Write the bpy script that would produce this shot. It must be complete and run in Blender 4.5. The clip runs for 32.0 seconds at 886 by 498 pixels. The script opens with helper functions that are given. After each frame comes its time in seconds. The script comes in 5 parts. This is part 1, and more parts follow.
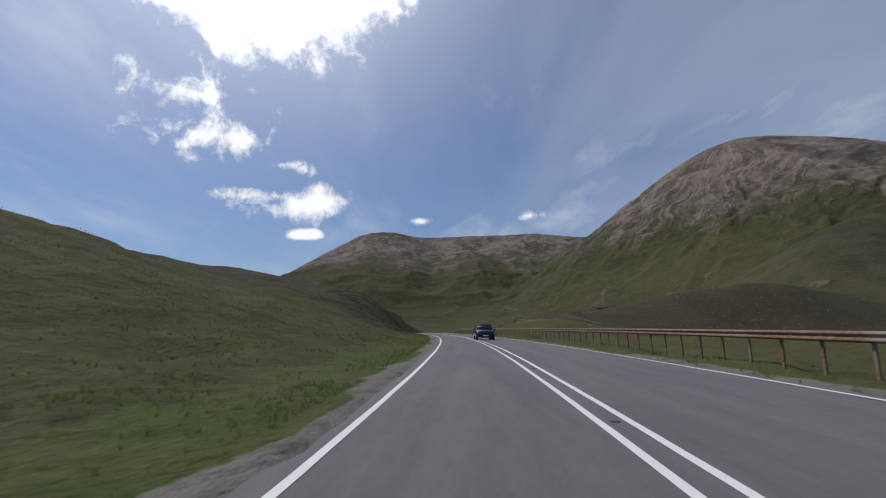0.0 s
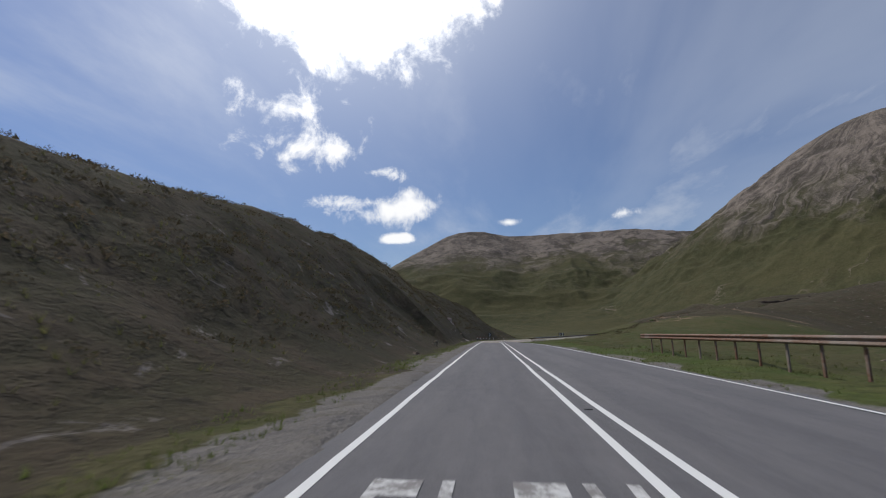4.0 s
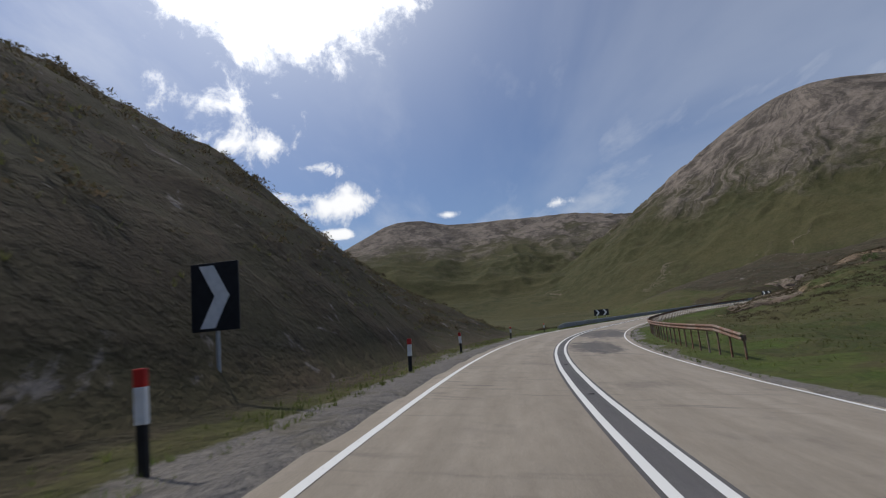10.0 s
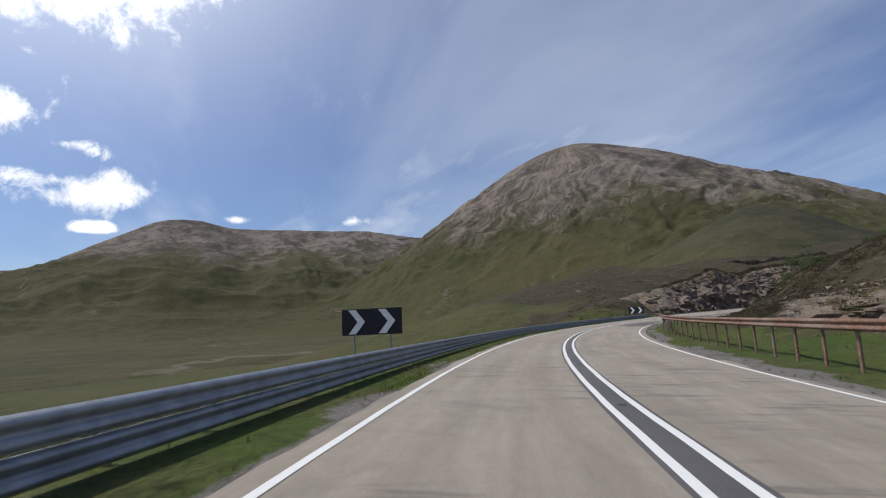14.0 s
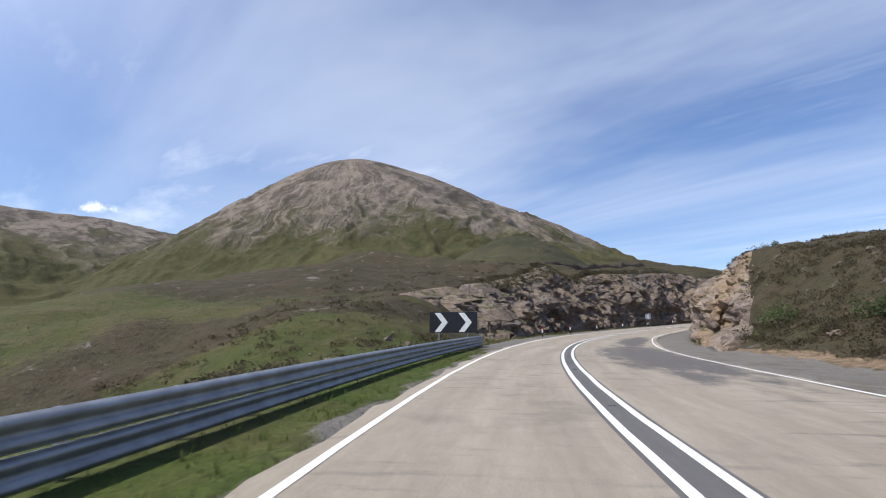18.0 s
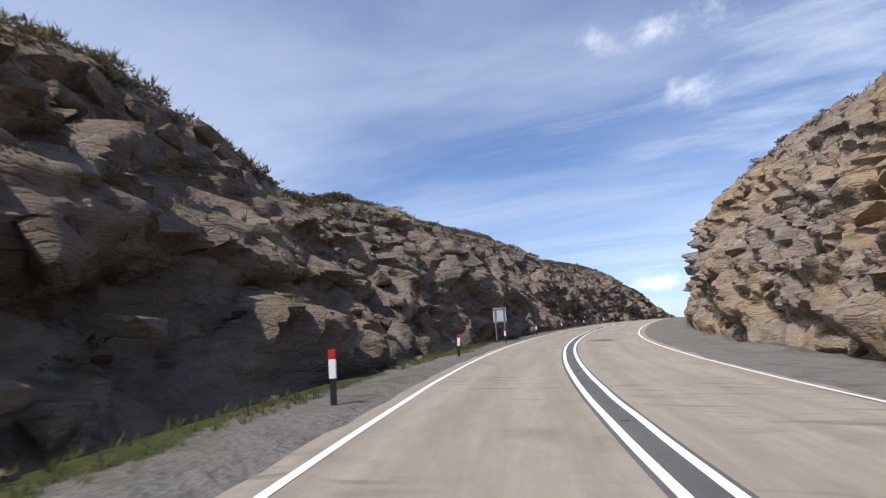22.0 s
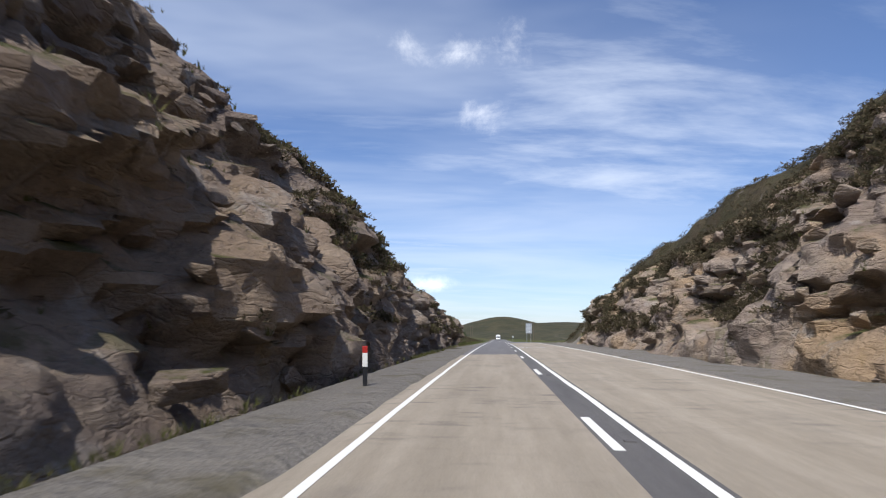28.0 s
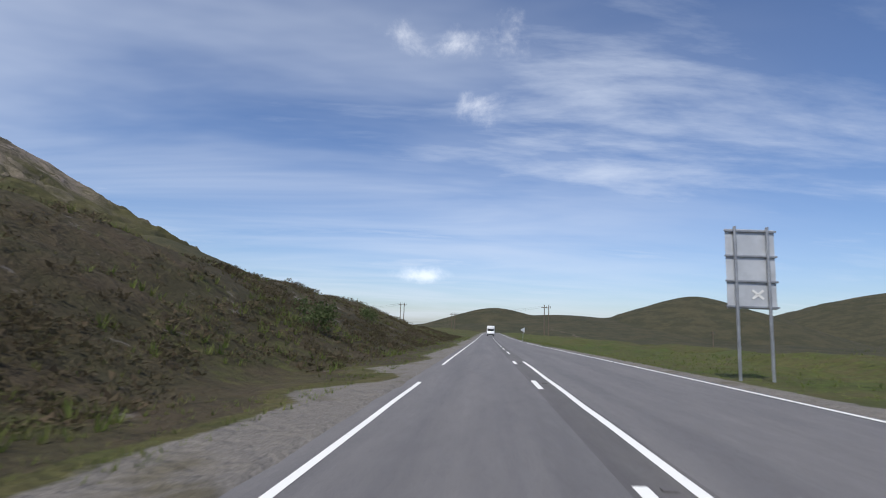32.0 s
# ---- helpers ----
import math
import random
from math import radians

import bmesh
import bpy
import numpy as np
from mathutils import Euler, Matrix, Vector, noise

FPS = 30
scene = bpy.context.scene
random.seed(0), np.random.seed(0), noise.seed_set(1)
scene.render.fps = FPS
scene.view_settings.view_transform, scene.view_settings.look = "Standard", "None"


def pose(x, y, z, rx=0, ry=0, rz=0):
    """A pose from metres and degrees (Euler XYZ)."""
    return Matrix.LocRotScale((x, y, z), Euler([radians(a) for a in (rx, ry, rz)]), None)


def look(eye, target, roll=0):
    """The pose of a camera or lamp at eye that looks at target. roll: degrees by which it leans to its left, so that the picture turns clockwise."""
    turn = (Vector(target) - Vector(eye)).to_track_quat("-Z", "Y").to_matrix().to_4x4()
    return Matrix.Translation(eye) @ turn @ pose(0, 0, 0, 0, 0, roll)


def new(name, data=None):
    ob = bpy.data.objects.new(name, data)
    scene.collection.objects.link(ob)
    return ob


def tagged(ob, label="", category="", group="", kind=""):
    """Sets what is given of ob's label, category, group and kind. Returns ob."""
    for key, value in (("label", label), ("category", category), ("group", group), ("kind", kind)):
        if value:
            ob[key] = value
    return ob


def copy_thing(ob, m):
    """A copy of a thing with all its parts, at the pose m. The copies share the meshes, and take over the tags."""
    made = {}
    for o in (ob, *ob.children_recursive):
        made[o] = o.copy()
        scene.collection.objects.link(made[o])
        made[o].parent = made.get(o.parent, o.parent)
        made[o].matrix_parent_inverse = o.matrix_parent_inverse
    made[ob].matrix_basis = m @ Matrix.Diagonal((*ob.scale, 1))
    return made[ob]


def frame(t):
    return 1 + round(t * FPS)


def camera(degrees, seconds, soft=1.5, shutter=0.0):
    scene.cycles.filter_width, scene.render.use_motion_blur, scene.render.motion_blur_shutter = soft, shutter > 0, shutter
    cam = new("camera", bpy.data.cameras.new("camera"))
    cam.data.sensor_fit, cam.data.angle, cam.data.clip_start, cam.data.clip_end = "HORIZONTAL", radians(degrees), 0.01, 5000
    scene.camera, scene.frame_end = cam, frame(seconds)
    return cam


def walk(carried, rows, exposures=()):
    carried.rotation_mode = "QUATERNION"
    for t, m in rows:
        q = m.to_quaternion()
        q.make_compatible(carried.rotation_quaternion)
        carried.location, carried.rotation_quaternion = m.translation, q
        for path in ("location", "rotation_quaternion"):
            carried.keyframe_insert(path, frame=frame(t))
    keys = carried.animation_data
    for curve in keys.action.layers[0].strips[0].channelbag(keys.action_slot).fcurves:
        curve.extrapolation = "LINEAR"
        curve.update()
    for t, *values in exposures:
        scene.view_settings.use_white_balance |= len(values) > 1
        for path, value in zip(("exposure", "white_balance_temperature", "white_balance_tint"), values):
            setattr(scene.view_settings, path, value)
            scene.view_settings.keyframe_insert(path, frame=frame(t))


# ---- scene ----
# ---- road plan: distance along the driving line, heading (degrees), height, cross fall (degrees, right side down) ----
ROAD = [
    (-90, 78.30, 0.37, 1.6), (0, 85.24, 0.00, 2.2), (38, 88.09, 0.06, 2.8), (76, 91.27, 0.02, 2.9), (114, 93.33, -0.04, 2.3), (153, 93.42, -0.11, 1.8),
    (191, 93.12, -0.30, 2.3), (229, 93.47, -0.73, 3.3), (267, 92.19, -1.32, 4.3), (305, 88.87, -1.96, 5.0), (343, 82.16, -2.55, 5.1), (381, 73.56, -3.00, 4.4),
    (420, 64.31, -3.32, 2.8), (458, 56.06, -3.31, 0.8), (496, 44.55, -2.99, -0.0), (534, 34.79, -2.54, 0.6), (572, 24.78, -1.95, 2.8), (610, 14.25, -1.13, 3.0),
    (649, 4.03, 0.09, 1.6), (687, -3.51, 1.51, 0.3), (725, -6.99, 2.81, -0.4), (763, -7.51, 3.53, -1.1), (801, -8.07, 3.68, -1.6), (839, -8.00, 3.49, -1.9),
    (877, -7.66, 3.09, -2.2), (960, -7.80, 2.09, -1.0), (1100, -8.10, 1.29, 0.0), (1300, -7.90, -0.41, 0.0), (1420, -7.90, -2.81, 0.0),
]
# metres of road to one step of the distance, which counts by the driving time
STRETCH = [(-90, .945), (153, .95), (250, .94), (300, .88), (345, .82), (458, .83), (534, .83), (610, .82), (680, .83), (720, .90), (763, .977), (839, .99), (1420, .99)]
# painted lines, metres right of the driving line: distance along, left edge line, middle of the double line
LANE = [(-90, -1.55, 1.95), (11, -1.55, 1.90), (107, -1.54, 1.68), (239, -1.66, 1.45), (303, -1.63, 1.49), (359, -1.67, 1.56), (411, -1.93, 1.70), (436, -1.92, 1.70), (506, -1.82, 1.67), (528, -1.80, 1.66),
        (570, -1.89, 1.46), (614, -1.86, 1.56), (640, -1.87, 1.51), (666, -1.81, 1.49), (693, -1.75, 1.56), (775, -1.57, 1.53), (860, -1.70, 1.49), (1420, -1.65, 1.5)]
GAP = 0.22          # half of the gap between the double lines
# the far lane widens in the bends: distance along, place of its edge line
FAR_EDGE = [(-90, 7.3), (12, 7.2), (40, 6.6), (108, 6.3), (180, 5.9), (245, 5.8), (310, 5.95), (345, 5.8), (380, 5.8), (425, 5.7), (450, 5.9), (515, 6.7), (542, 7.2), (560, 7.2), (582, 6.9), (600, 6.2), (625, 5.95), (650, 5.6), (680, 5.85), (740, 5.9), (835, 5.8), (1420, 5.6)]


def cubic(x, xs, ys):
    """Smooth interpolation through knots."""
    xs, ys, x = np.asarray(xs, float), np.asarray(ys, float), np.asarray(x, float)
    m = np.gradient(ys, xs)
    i = np.clip(np.searchsorted(xs, x) - 1, 0, len(xs) - 2)
    h = xs[i + 1] - xs[i]
    u = (x - xs[i]) / h
    return ((2 * u**3 - 3 * u**2 + 1) * ys[i] + (u**3 - 2 * u**2 + u) * h * m[i]
            + (-2 * u**3 + 3 * u**2) * ys[i + 1] + (u**3 - u**2) * h * m[i + 1])


def far_edge(s):
    k = np.array(FAR_EDGE)
    return cubic(s, k[:, 0], k[:, 1])


def left_edge(s):
    k = np.array(LANE)
    return cubic(s, k[:, 0], k[:, 1])


def centre(s):
    k = np.array(LANE)
    return cubic(s, k[:, 0], k[:, 2])


def tar_left(s):
    return left_edge(s) - 0.44


RS = np.arange(-90, 1420.1, 0.5)
_k = np.array(ROAD)
RH = np.radians(cubic(RS, _k[:, 0], _k[:, 1]))
RZ = cubic(RS, _k[:, 0], _k[:, 2])
RB = np.tan(np.radians(cubic(RS, _k[:, 0], _k[:, 3])))
_m = np.array(STRETCH)
RK = cubic(RS, _m[:, 0], _m[:, 1])
RX = np.concatenate([[0], np.cumsum(-np.sin(RH[:-1]) * 0.5 * RK[:-1])])
RY = np.concatenate([[0], np.cumsum(np.cos(RH[:-1]) * 0.5 * RK[:-1])])
_o = int(round(90 / 0.5))
RX, RY = RX - RX[_o], RY - RY[_o]


def at_road(s, d=0.0):
    """World x, y of the place d metres right of the driving line at distance s, and the road's height, heading and cross fall there."""
    s, d = np.asarray(s, float), np.asarray(d, float)
    x, y, z, h, b = (np.interp(s, RS, a) for a in (RX, RY, RZ, RH, RB))
    return x + d * np.cos(h), y + d * np.sin(h), z, h, b


def road_z(s, d):
    z, b = np.interp(s, RS, RZ), np.interp(s, RS, RB)
    return z - b * np.clip(d, -4.0, 7.0)


# ---- camera: seconds, distance along the driving line, yaw, pitch, roll ----
EYE = 1.28
CAM = [
    (0.0, 0.0, 88.43, 8.48, -2.19),  (0.5, 15.7, 90.05, 8.45, -2.51),  (1.0, 31.6, 91.44, 8.40, -2.77),  (1.5, 47.5, 92.97, 8.37, -2.94), 
    (2.0, 63.4, 94.35, 8.41, -2.98),  (2.5, 79.5, 95.56, 8.52, -2.88),  (3.0, 95.7, 96.62, 8.71, -2.64),  (3.5, 112.0, 97.64, 8.92, -2.31), 
    (4.0, 128.4, 98.27, 9.02, -1.99),  (4.5, 145.0, 98.35, 8.94, -1.80),  (5.0, 161.6, 97.96, 8.73, -1.81),  (5.5, 178.3, 97.44, 8.49, -2.02), 
    (6.0, 195.1, 97.40, 8.31, -2.38),  (6.5, 211.8, 98.13, 8.22, -2.81),  (7.0, 228.4, 98.43, 8.16, -3.28),  (7.5, 244.7, 98.03, 8.10, -3.74), 
    (8.0, 260.9, 97.16, 8.04, -4.18),  (8.5, 276.6, 96.30, 8.00, -4.54),  (9.0, 291.8, 95.08, 7.98, -4.82),  (9.5, 306.5, 93.58, 7.94, -5.01), 
    (10.0, 320.6, 91.78, 7.93, -5.10),  (10.5, 334.3, 89.46, 7.94, -5.12),  (11.0, 347.8, 86.57, 7.91, -5.04),  (11.5, 361.1, 83.58, 7.86, -4.88), 
    (12.0, 374.1, 80.82, 7.89, -4.62),  (12.5, 387.0, 78.07, 8.00, -4.25),  (13.0, 399.8, 75.06, 8.11, -3.77),  (13.5, 412.4, 71.95, 8.19, -3.18), 
    (14.0, 424.9, 69.15, 8.31, -2.51),  (14.5, 437.2, 66.41, 8.58, -1.81),  (15.0, 449.2, 64.77, 8.97, -1.17),  (15.5, 461.0, 62.22, 9.22, -0.64), 
    (16.0, 472.5, 58.23, 9.16, -0.28),  (16.5, 483.8, 53.63, 8.98, -0.07),  (17.0, 495.1, 50.50, 8.97, 0.02),  (17.5, 506.3, 47.39, 9.13, 0.02), 
    (18.0, 517.5, 44.69, 9.33, -0.08),  (18.5, 528.5, 41.66, 9.43, -0.33),  (19.0, 539.0, 38.89, 9.45, -0.76),  (19.5, 549.2, 36.22, 9.51, -1.35), 
    (20.0, 558.9, 33.77, 9.71, -2.02),  (20.5, 568.8, 30.98, 10.01, -2.63),  (21.0, 579.4, 28.18, 10.26, -3.07),  (21.5, 590.8, 24.86, 10.43, -3.26), 
    (22.0, 602.9, 21.46, 10.57, -3.19),  (22.5, 615.6, 18.05, 10.72, -2.90),  (23.0, 628.5, 14.48, 10.89, -2.46),  (23.5, 641.7, 11.07, 11.03, -1.92), 
    (24.0, 655.2, 8.33, 11.13, -1.36),  (24.5, 668.7, 5.82, 11.15, -0.84),  (25.0, 682.3, 3.25, 11.07, -0.41),  (25.5, 695.8, 1.17, 10.87, -0.07), 
    (26.0, 709.2, -0.31, 10.55, 0.19),  (26.5, 722.7, -1.28, 10.18, 0.41),  (27.0, 736.3, -1.82, 9.79, 0.63),  (27.5, 750.0, -2.03, 9.42, 0.87), 
    (28.0, 763.9, -1.97, 9.09, 1.11),  (28.5, 777.8, -2.29, 8.84, 1.34),  (29.0, 791.9, -2.67, 8.67, 1.54),  (29.5, 806.1, -3.05, 8.56, 1.69), 
    (30.0, 820.5, -3.18, 8.47, 1.80),  (30.5, 834.8, -3.01, 8.39, 1.90),  (31.0, 849.1, -2.89, 8.29, 1.99),  (31.5, 863.3, -2.79, 8.20, 2.10), 
    (32.0, 877.4, -2.71, 8.18, 2.21), 
]
cam = camera(80.2, 32.0, soft=1.1, shutter=0.08)


def seat(t, s, yaw, pitch, roll):
    x, y, z, h, b = (float(v) for v in at_road(s))
    return t, pose(x + EYE * b * math.cos(h), y + EYE * b * math.sin(h), z + EYE, 0, 0, yaw) @ pose(0, 0, 0, 90 + pitch) @ pose(0, 0, 0, 0, 0, roll)


walk(cam, [seat(*row) for row in CAM], ((0.0, -0.42), (10.0, -0.42), (14.0, -0.08), (17.0, 0.38), (19.0, 0.52), (23.0, 0.48), (25.0, 0.50), (28.0, 0.46), (30.0, 0.34), (32.0, 0.16)))

# ---- world and sun ----
SUN_AZ, SUN_EL = 158.0, 55.0        # azimuth from +y towards -x
world = bpy.data.worlds.new("sky")
scene.world = world
world.use_nodes = True


class Nodes:
    """Short forms for building node trees."""

    def __init__(self, tree, fresh=True):
        self.t = tree
        if fresh:
            tree.nodes.clear()

    def add(self, kind, props=(), **ins):
        n = self.t.nodes.new(kind)
        for k, v in props:
            if k == "operation":
                n.operation = v
            elif k == "blend_type":
                n.blend_type = v
            elif k == "data_type":
                n.data_type = v
            elif k == "sky_type":
                n.sky_type = v
            elif k == "sun_disc":
                n.sun_disc = v
            elif k == "feature":
                n.feature = v
            elif k == "uv_map":
                n.uv_map = v
        for k, v in ins.items():
            s = n.inputs[int(k[1:])] if k[0] == "i" and k[1:].isdigit() else n.inputs[k.replace("_", " ")]
            if isinstance(v, bpy.types.NodeSocket):
                self.t.links.new(v, s)
            else:
                s.default_value = v
        return n

    def math(self, op, a, b=0.0, c=0.0):
        return self.add("ShaderNodeMath", [("operation", op)], i0=a, i1=b, i2=c).outputs[0]

    def vec(self, op, a, b=(0, 0, 0)):
        n = self.add("ShaderNodeVectorMath", [("operation", op)], i0=a, i1=b)
        return n.outputs["Value"] if op in ("DOT_PRODUCT", "LENGTH", "DISTANCE") else n.outputs[0]

    def noise(self, vec, scale, detail=4.0, rough=0.55, dist=0.0):
        return self.add("ShaderNodeTexNoise", Vector=vec, Scale=scale, Detail=detail, Roughness=rough, Distortion=dist).outputs["Fac"]

    def span(self, v, a, b, lo=0.0, hi=1.0):
        n = self.add("ShaderNodeMapRange", i0=v, i1=a, i2=b, i3=lo, i4=hi)
        n.interpolation_type = "SMOOTHSTEP"
        return n.outputs[0]

    def mix(self, fac, a, b, mode="MIX"):
        n = self.add("ShaderNodeMix", [("data_type", "RGBA"), ("blend_type", mode)])
        for key, v in ((0, fac), (6, a), (7, b)):
            if isinstance(v, bpy.types.NodeSocket):
                self.t.links.new(v, n.inputs[key])
            else:
                n.inputs[key].default_value = v if key == 0 else (*v, 1.0)[:4]
        return n.outputs[2]

    def scaled(self, vec, x, y, z, rot=(0, 0, 0)):
        return self.add("ShaderNodeMapping", i0=vec, i2=tuple(radians(a) for a in rot), i3=(x, y, z)).outputs[0]


def sky_world():
    n = Nodes(world.node_tree)
    sky = n.add("ShaderNodeTexSky", [("sky_type", "NISHITA"), ("sun_disc", False)])
    sky.sun_elevation, sky.sun_rotation = radians(SUN_EL), radians(-SUN_AZ)
    sky.air_density, sky.dust_density, sky.ozone_density, sky.altitude = 1.0, 0.6, 2.5, 50
    way = n.add("ShaderNodeTexCoord").outputs["Generated"]
    sep = n.add("ShaderNodeSeparateXYZ", i0=way)
    zz = n.math("MAXIMUM", sep.outputs[2], 0.0)
    k = n.math("DIVIDE", 1.0, n.math("ADD", zz, 0.10))
    flat = n.vec("MULTIPLY", way, n.add("ShaderNodeCombineXYZ", i0=k, i1=k, i2=1.0).outputs[0])
    # thin streaked high cloud
    st = n.scaled(flat, 0.55, 1.5, 0.3, (0, 0, 32))
    cirrus = n.span(n.noise(st, 1.1, 7, 0.60, 0.2), 0.42, 0.78)
    wide = n.span(n.noise(flat, 0.35, 3, 0.5), 0.35, 0.62)
    cirrus = n.math("MULTIPLY", n.math("MULTIPLY", cirrus, n.math("ADD", n.math("MULTIPLY", wide, 0.7), 0.3)), 0.72)
    # the high cloud thickens towards the north-east
    veil = n.math("MULTIPLY", n.span(n.vec("DOT_PRODUCT", way, (-0.42, 0.90, 0.0)), 0.25, 0.95), n.span(n.noise(st, 0.6, 5, 0.55, 0.4), 0.30, 0.70))
    cirrus = n.math("MAXIMUM", cirrus, n.math("MULTIPLY", veil, 0.48))
    # small heaps low in the sky and the bank round the sun
    fine = n.noise(way, 13.0, 9, 0.66, 0.25)

    def heap(az, el, w, h, edge, soft):
        a, e = radians(az), radians(el)
        c = (-math.sin(a) * math.cos(e), math.cos(a) * math.cos(e), math.sin(e))
        side = (math.cos(a), math.sin(a), 0.0)
        up = (math.sin(a) * math.sin(e), -math.cos(a) * math.sin(e), math.cos(e))
        u = n.math("DIVIDE", n.vec("DOT_PRODUCT", way, side), w)
        v = n.math("DIVIDE", n.vec("DOT_PRODUCT", way, up), h)
        front = n.math("GREATER_THAN", n.vec("DOT_PRODUCT", way, c), 0.2)
        r = n.math("SQRT", n.math("ADD", n.math("MULTIPLY", u, u), n.math("MULTIPLY", v, v)))
        k = n.math("ADD", n.math("SUBTRACT", 1.0, r), n.math("MULTIPLY", n.math("SUBTRACT", fine, 0.5), edge))
        return n.math("MULTIPLY", n.span(k, 0.0, soft), front)

    HEAPS = [(109, 43, 0.29, 0.300, 1.1, 0.30), (115, 23.5, 0.10, 0.05, 6.5, 1.5), (110.5, 20.0, 0.10, 0.035, 6.5, 1.4), (103.2, 13.3, 0.090, 0.030, 3.6, 0.9), (107.5, 14.2, 0.07, 0.018, 4.0, 0.9),
             (103.4, 10.3, 0.035, 0.011, 2.6, 0.6), (79.0, 11.6, 0.042, 0.012, 5.0, 1.4), (105, 17.5, 0.04, 0.014, 5.0, 0.9), (91, 11.6, 0.020, 0.006, 5.0, 1.8),
             (-6.0, 23.5, 0.07, 0.032, 3.6, 1.8), (-9.5, 30, 0.045, 0.045, 3.4, 1.8), (-3.5, 29.5, 0.05, 0.03, 3.6, 1.8), (3.0, 30, 0.05, 0.03, 3.6, 1.8), (-0.5, 5.2, 0.065, 0.018, 3.0, 1.2)]
    puff = None
    for i, row in enumerate(HEAPS):
        p = heap(*row)
        if i >= 9:
            p = n.math("MULTIPLY", p, 0.45)
        puff = p if puff is None else n.math("MAXIMUM", puff, p)
    # the bright bank of cloud and the veil round it
    a, e = radians(110.0), radians(46.0)
    sunway = (-math.sin(a) * math.cos(e), math.cos(a) * math.cos(e), math.sin(e))
    near = n.math("MAXIMUM", n.vec("DOT_PRODUCT", way, sunway), 0.0)
    glow = n.math("POWER", near, 26.0)
    aur = n.math("POWER", near, 5.0)
    base = n.mix(1.0, sky.outputs[0], (0.87, 0.95, 1.16), "MULTIPLY")
    cc = n.mix(n.span(aur, 0.0, 1.0), (7.2, 7.9, 9.2), (12.0, 12.4, 13.0))
    col = n.mix(cirrus, base, cc)
    col = n.mix(n.math("MULTIPLY", n.math("POWER", near, 15.0), 0.72), col, (14.5, 15.2, 16.8))
    col = n.mix(puff, col, n.mix(glow, (13.5, 13.6, 13.8), (44.0, 44.0, 44.0)))
    bg = n.add("ShaderNodeBackground", Color=col, Strength=0.096)
    n.t.links.new(bg.outputs[0], n.add("ShaderNodeOutputWorld").inputs[0])


sky_world()
sun_data = bpy.data.lights.new("sun", "SUN")
sun_data.energy, sun_data.angle, sun_data.color = 3.05, radians(0.6), (1.0, 0.965, 0.91)
sun = new("sun", sun_data)
_a, _e = radians(SUN_AZ), radians(SUN_EL)
sun.matrix_world = look((-math.sin(_a) * math.cos(_e) * 900, math.cos(_a) * math.cos(_e) * 900, math.sin(_e) * 900), (0, 0, 0))

# ---- number noise for shapes ----
def _hash(ix, iy, iz, seed):
    h = (ix.astype(np.int64) * 374761393 + iy.astype(np.int64) * 668265263 + iz.astype(np.int64) * 1274126177 + seed * 974634777) & 0xFFFFFFFF
    h = ((h ^ (h >> 13)) * 1103515245) & 0xFFFFFFFF
    h = ((h ^ (h >> 16)) * 2246822519) & 0xFFFFFFFF
    return ((h ^ (h >> 15)) & 0xFFFFFF) / float(0xFFFFFF)


def vnoise(x, y, z=0.0, seed=0):
    x, y, z = np.broadcast_arrays(np.asarray(x, float), np.asarray(y, float), np.asarray(z, float))
    ix, iy, iz = np.floor(x), np.floor(y), np.floor(z)
    u, v, w = x - ix, y - iy, z - iz
    u, v, w = (a * a * a * (a * (a * 6 - 15) + 10) for a in (u, v, w))
    out = 0
    for a in (0, 1):
        for b in (0, 1):
            for c in (0, 1):
                out = out + _hash(ix + a, iy + b, iz + c, seed) * (u if a else 1 - u) * (v if b else 1 - v) * (w if c else 1 - w)
    return out * 2 - 1


def fbm(x, y, z=0.0, octaves=4, seed=0, gain=0.5):
    out, amp, k = 0, 1.0, 1.0
    for i in range(octaves):
        out = out + amp * vnoise(np.asarray(x) * k, np.asarray(y) * k, np.asarray(z) * k, seed + 17 * i)
        amp, k = amp * gain, k * 2.03
    return out


def ridged(x, y, z=0.0, octaves=4, seed=0):
    out, amp, k = 0, 1.0, 1.0
    for i in range(octaves):
        out = out + amp * (1 - 2 * np.abs(vnoise(np.asarray(x) * k, np.asarray(y) * k, np.asarray(z) * k, seed + 31 * i)))
        amp, k = amp * 0.5, k * 2.1
    return out


def cells(x, y, z, seed=0):
    """For each point: a random number of the nearest cell's, and the gap between the nearest and the second nearest cell."""
    ix, iy, iz = np.floor(x), np.floor(y), np.floor(z)
    f1, f2, val = np.full(x.shape, 9.0), np.full(x.shape, 9.0), np.zeros(x.shape)
    for a in (-1, 0, 1):
        for b in (-1, 0, 1):
            for c in (-1, 0, 1):
                jx, jy, jz = ix + a, iy + b, iz + c
                dx, dy, dz = (j + 0.15 + 0.7 * _hash(jx, jy, jz, seed + q) - p for j, q, p in ((jx, 1, x), (jy, 2, y), (jz, 3, z)))
                d = np.sqrt(dx * dx + dy * dy + dz * dz)
                nearer = d < f1
                f2 = np.where(nearer, f1, np.minimum(f2, d))
                val = np.where(nearer, _hash(jx, jy, jz, seed + 4), val)
                f1 = np.where(nearer, d, f1)
    return val, f2 - f1


def ease(x, a, b):
    u = np.clip((np.asarray(x, float) - a) / (b - a), 0, 1)
    return u * u * (3 - 2 * u)


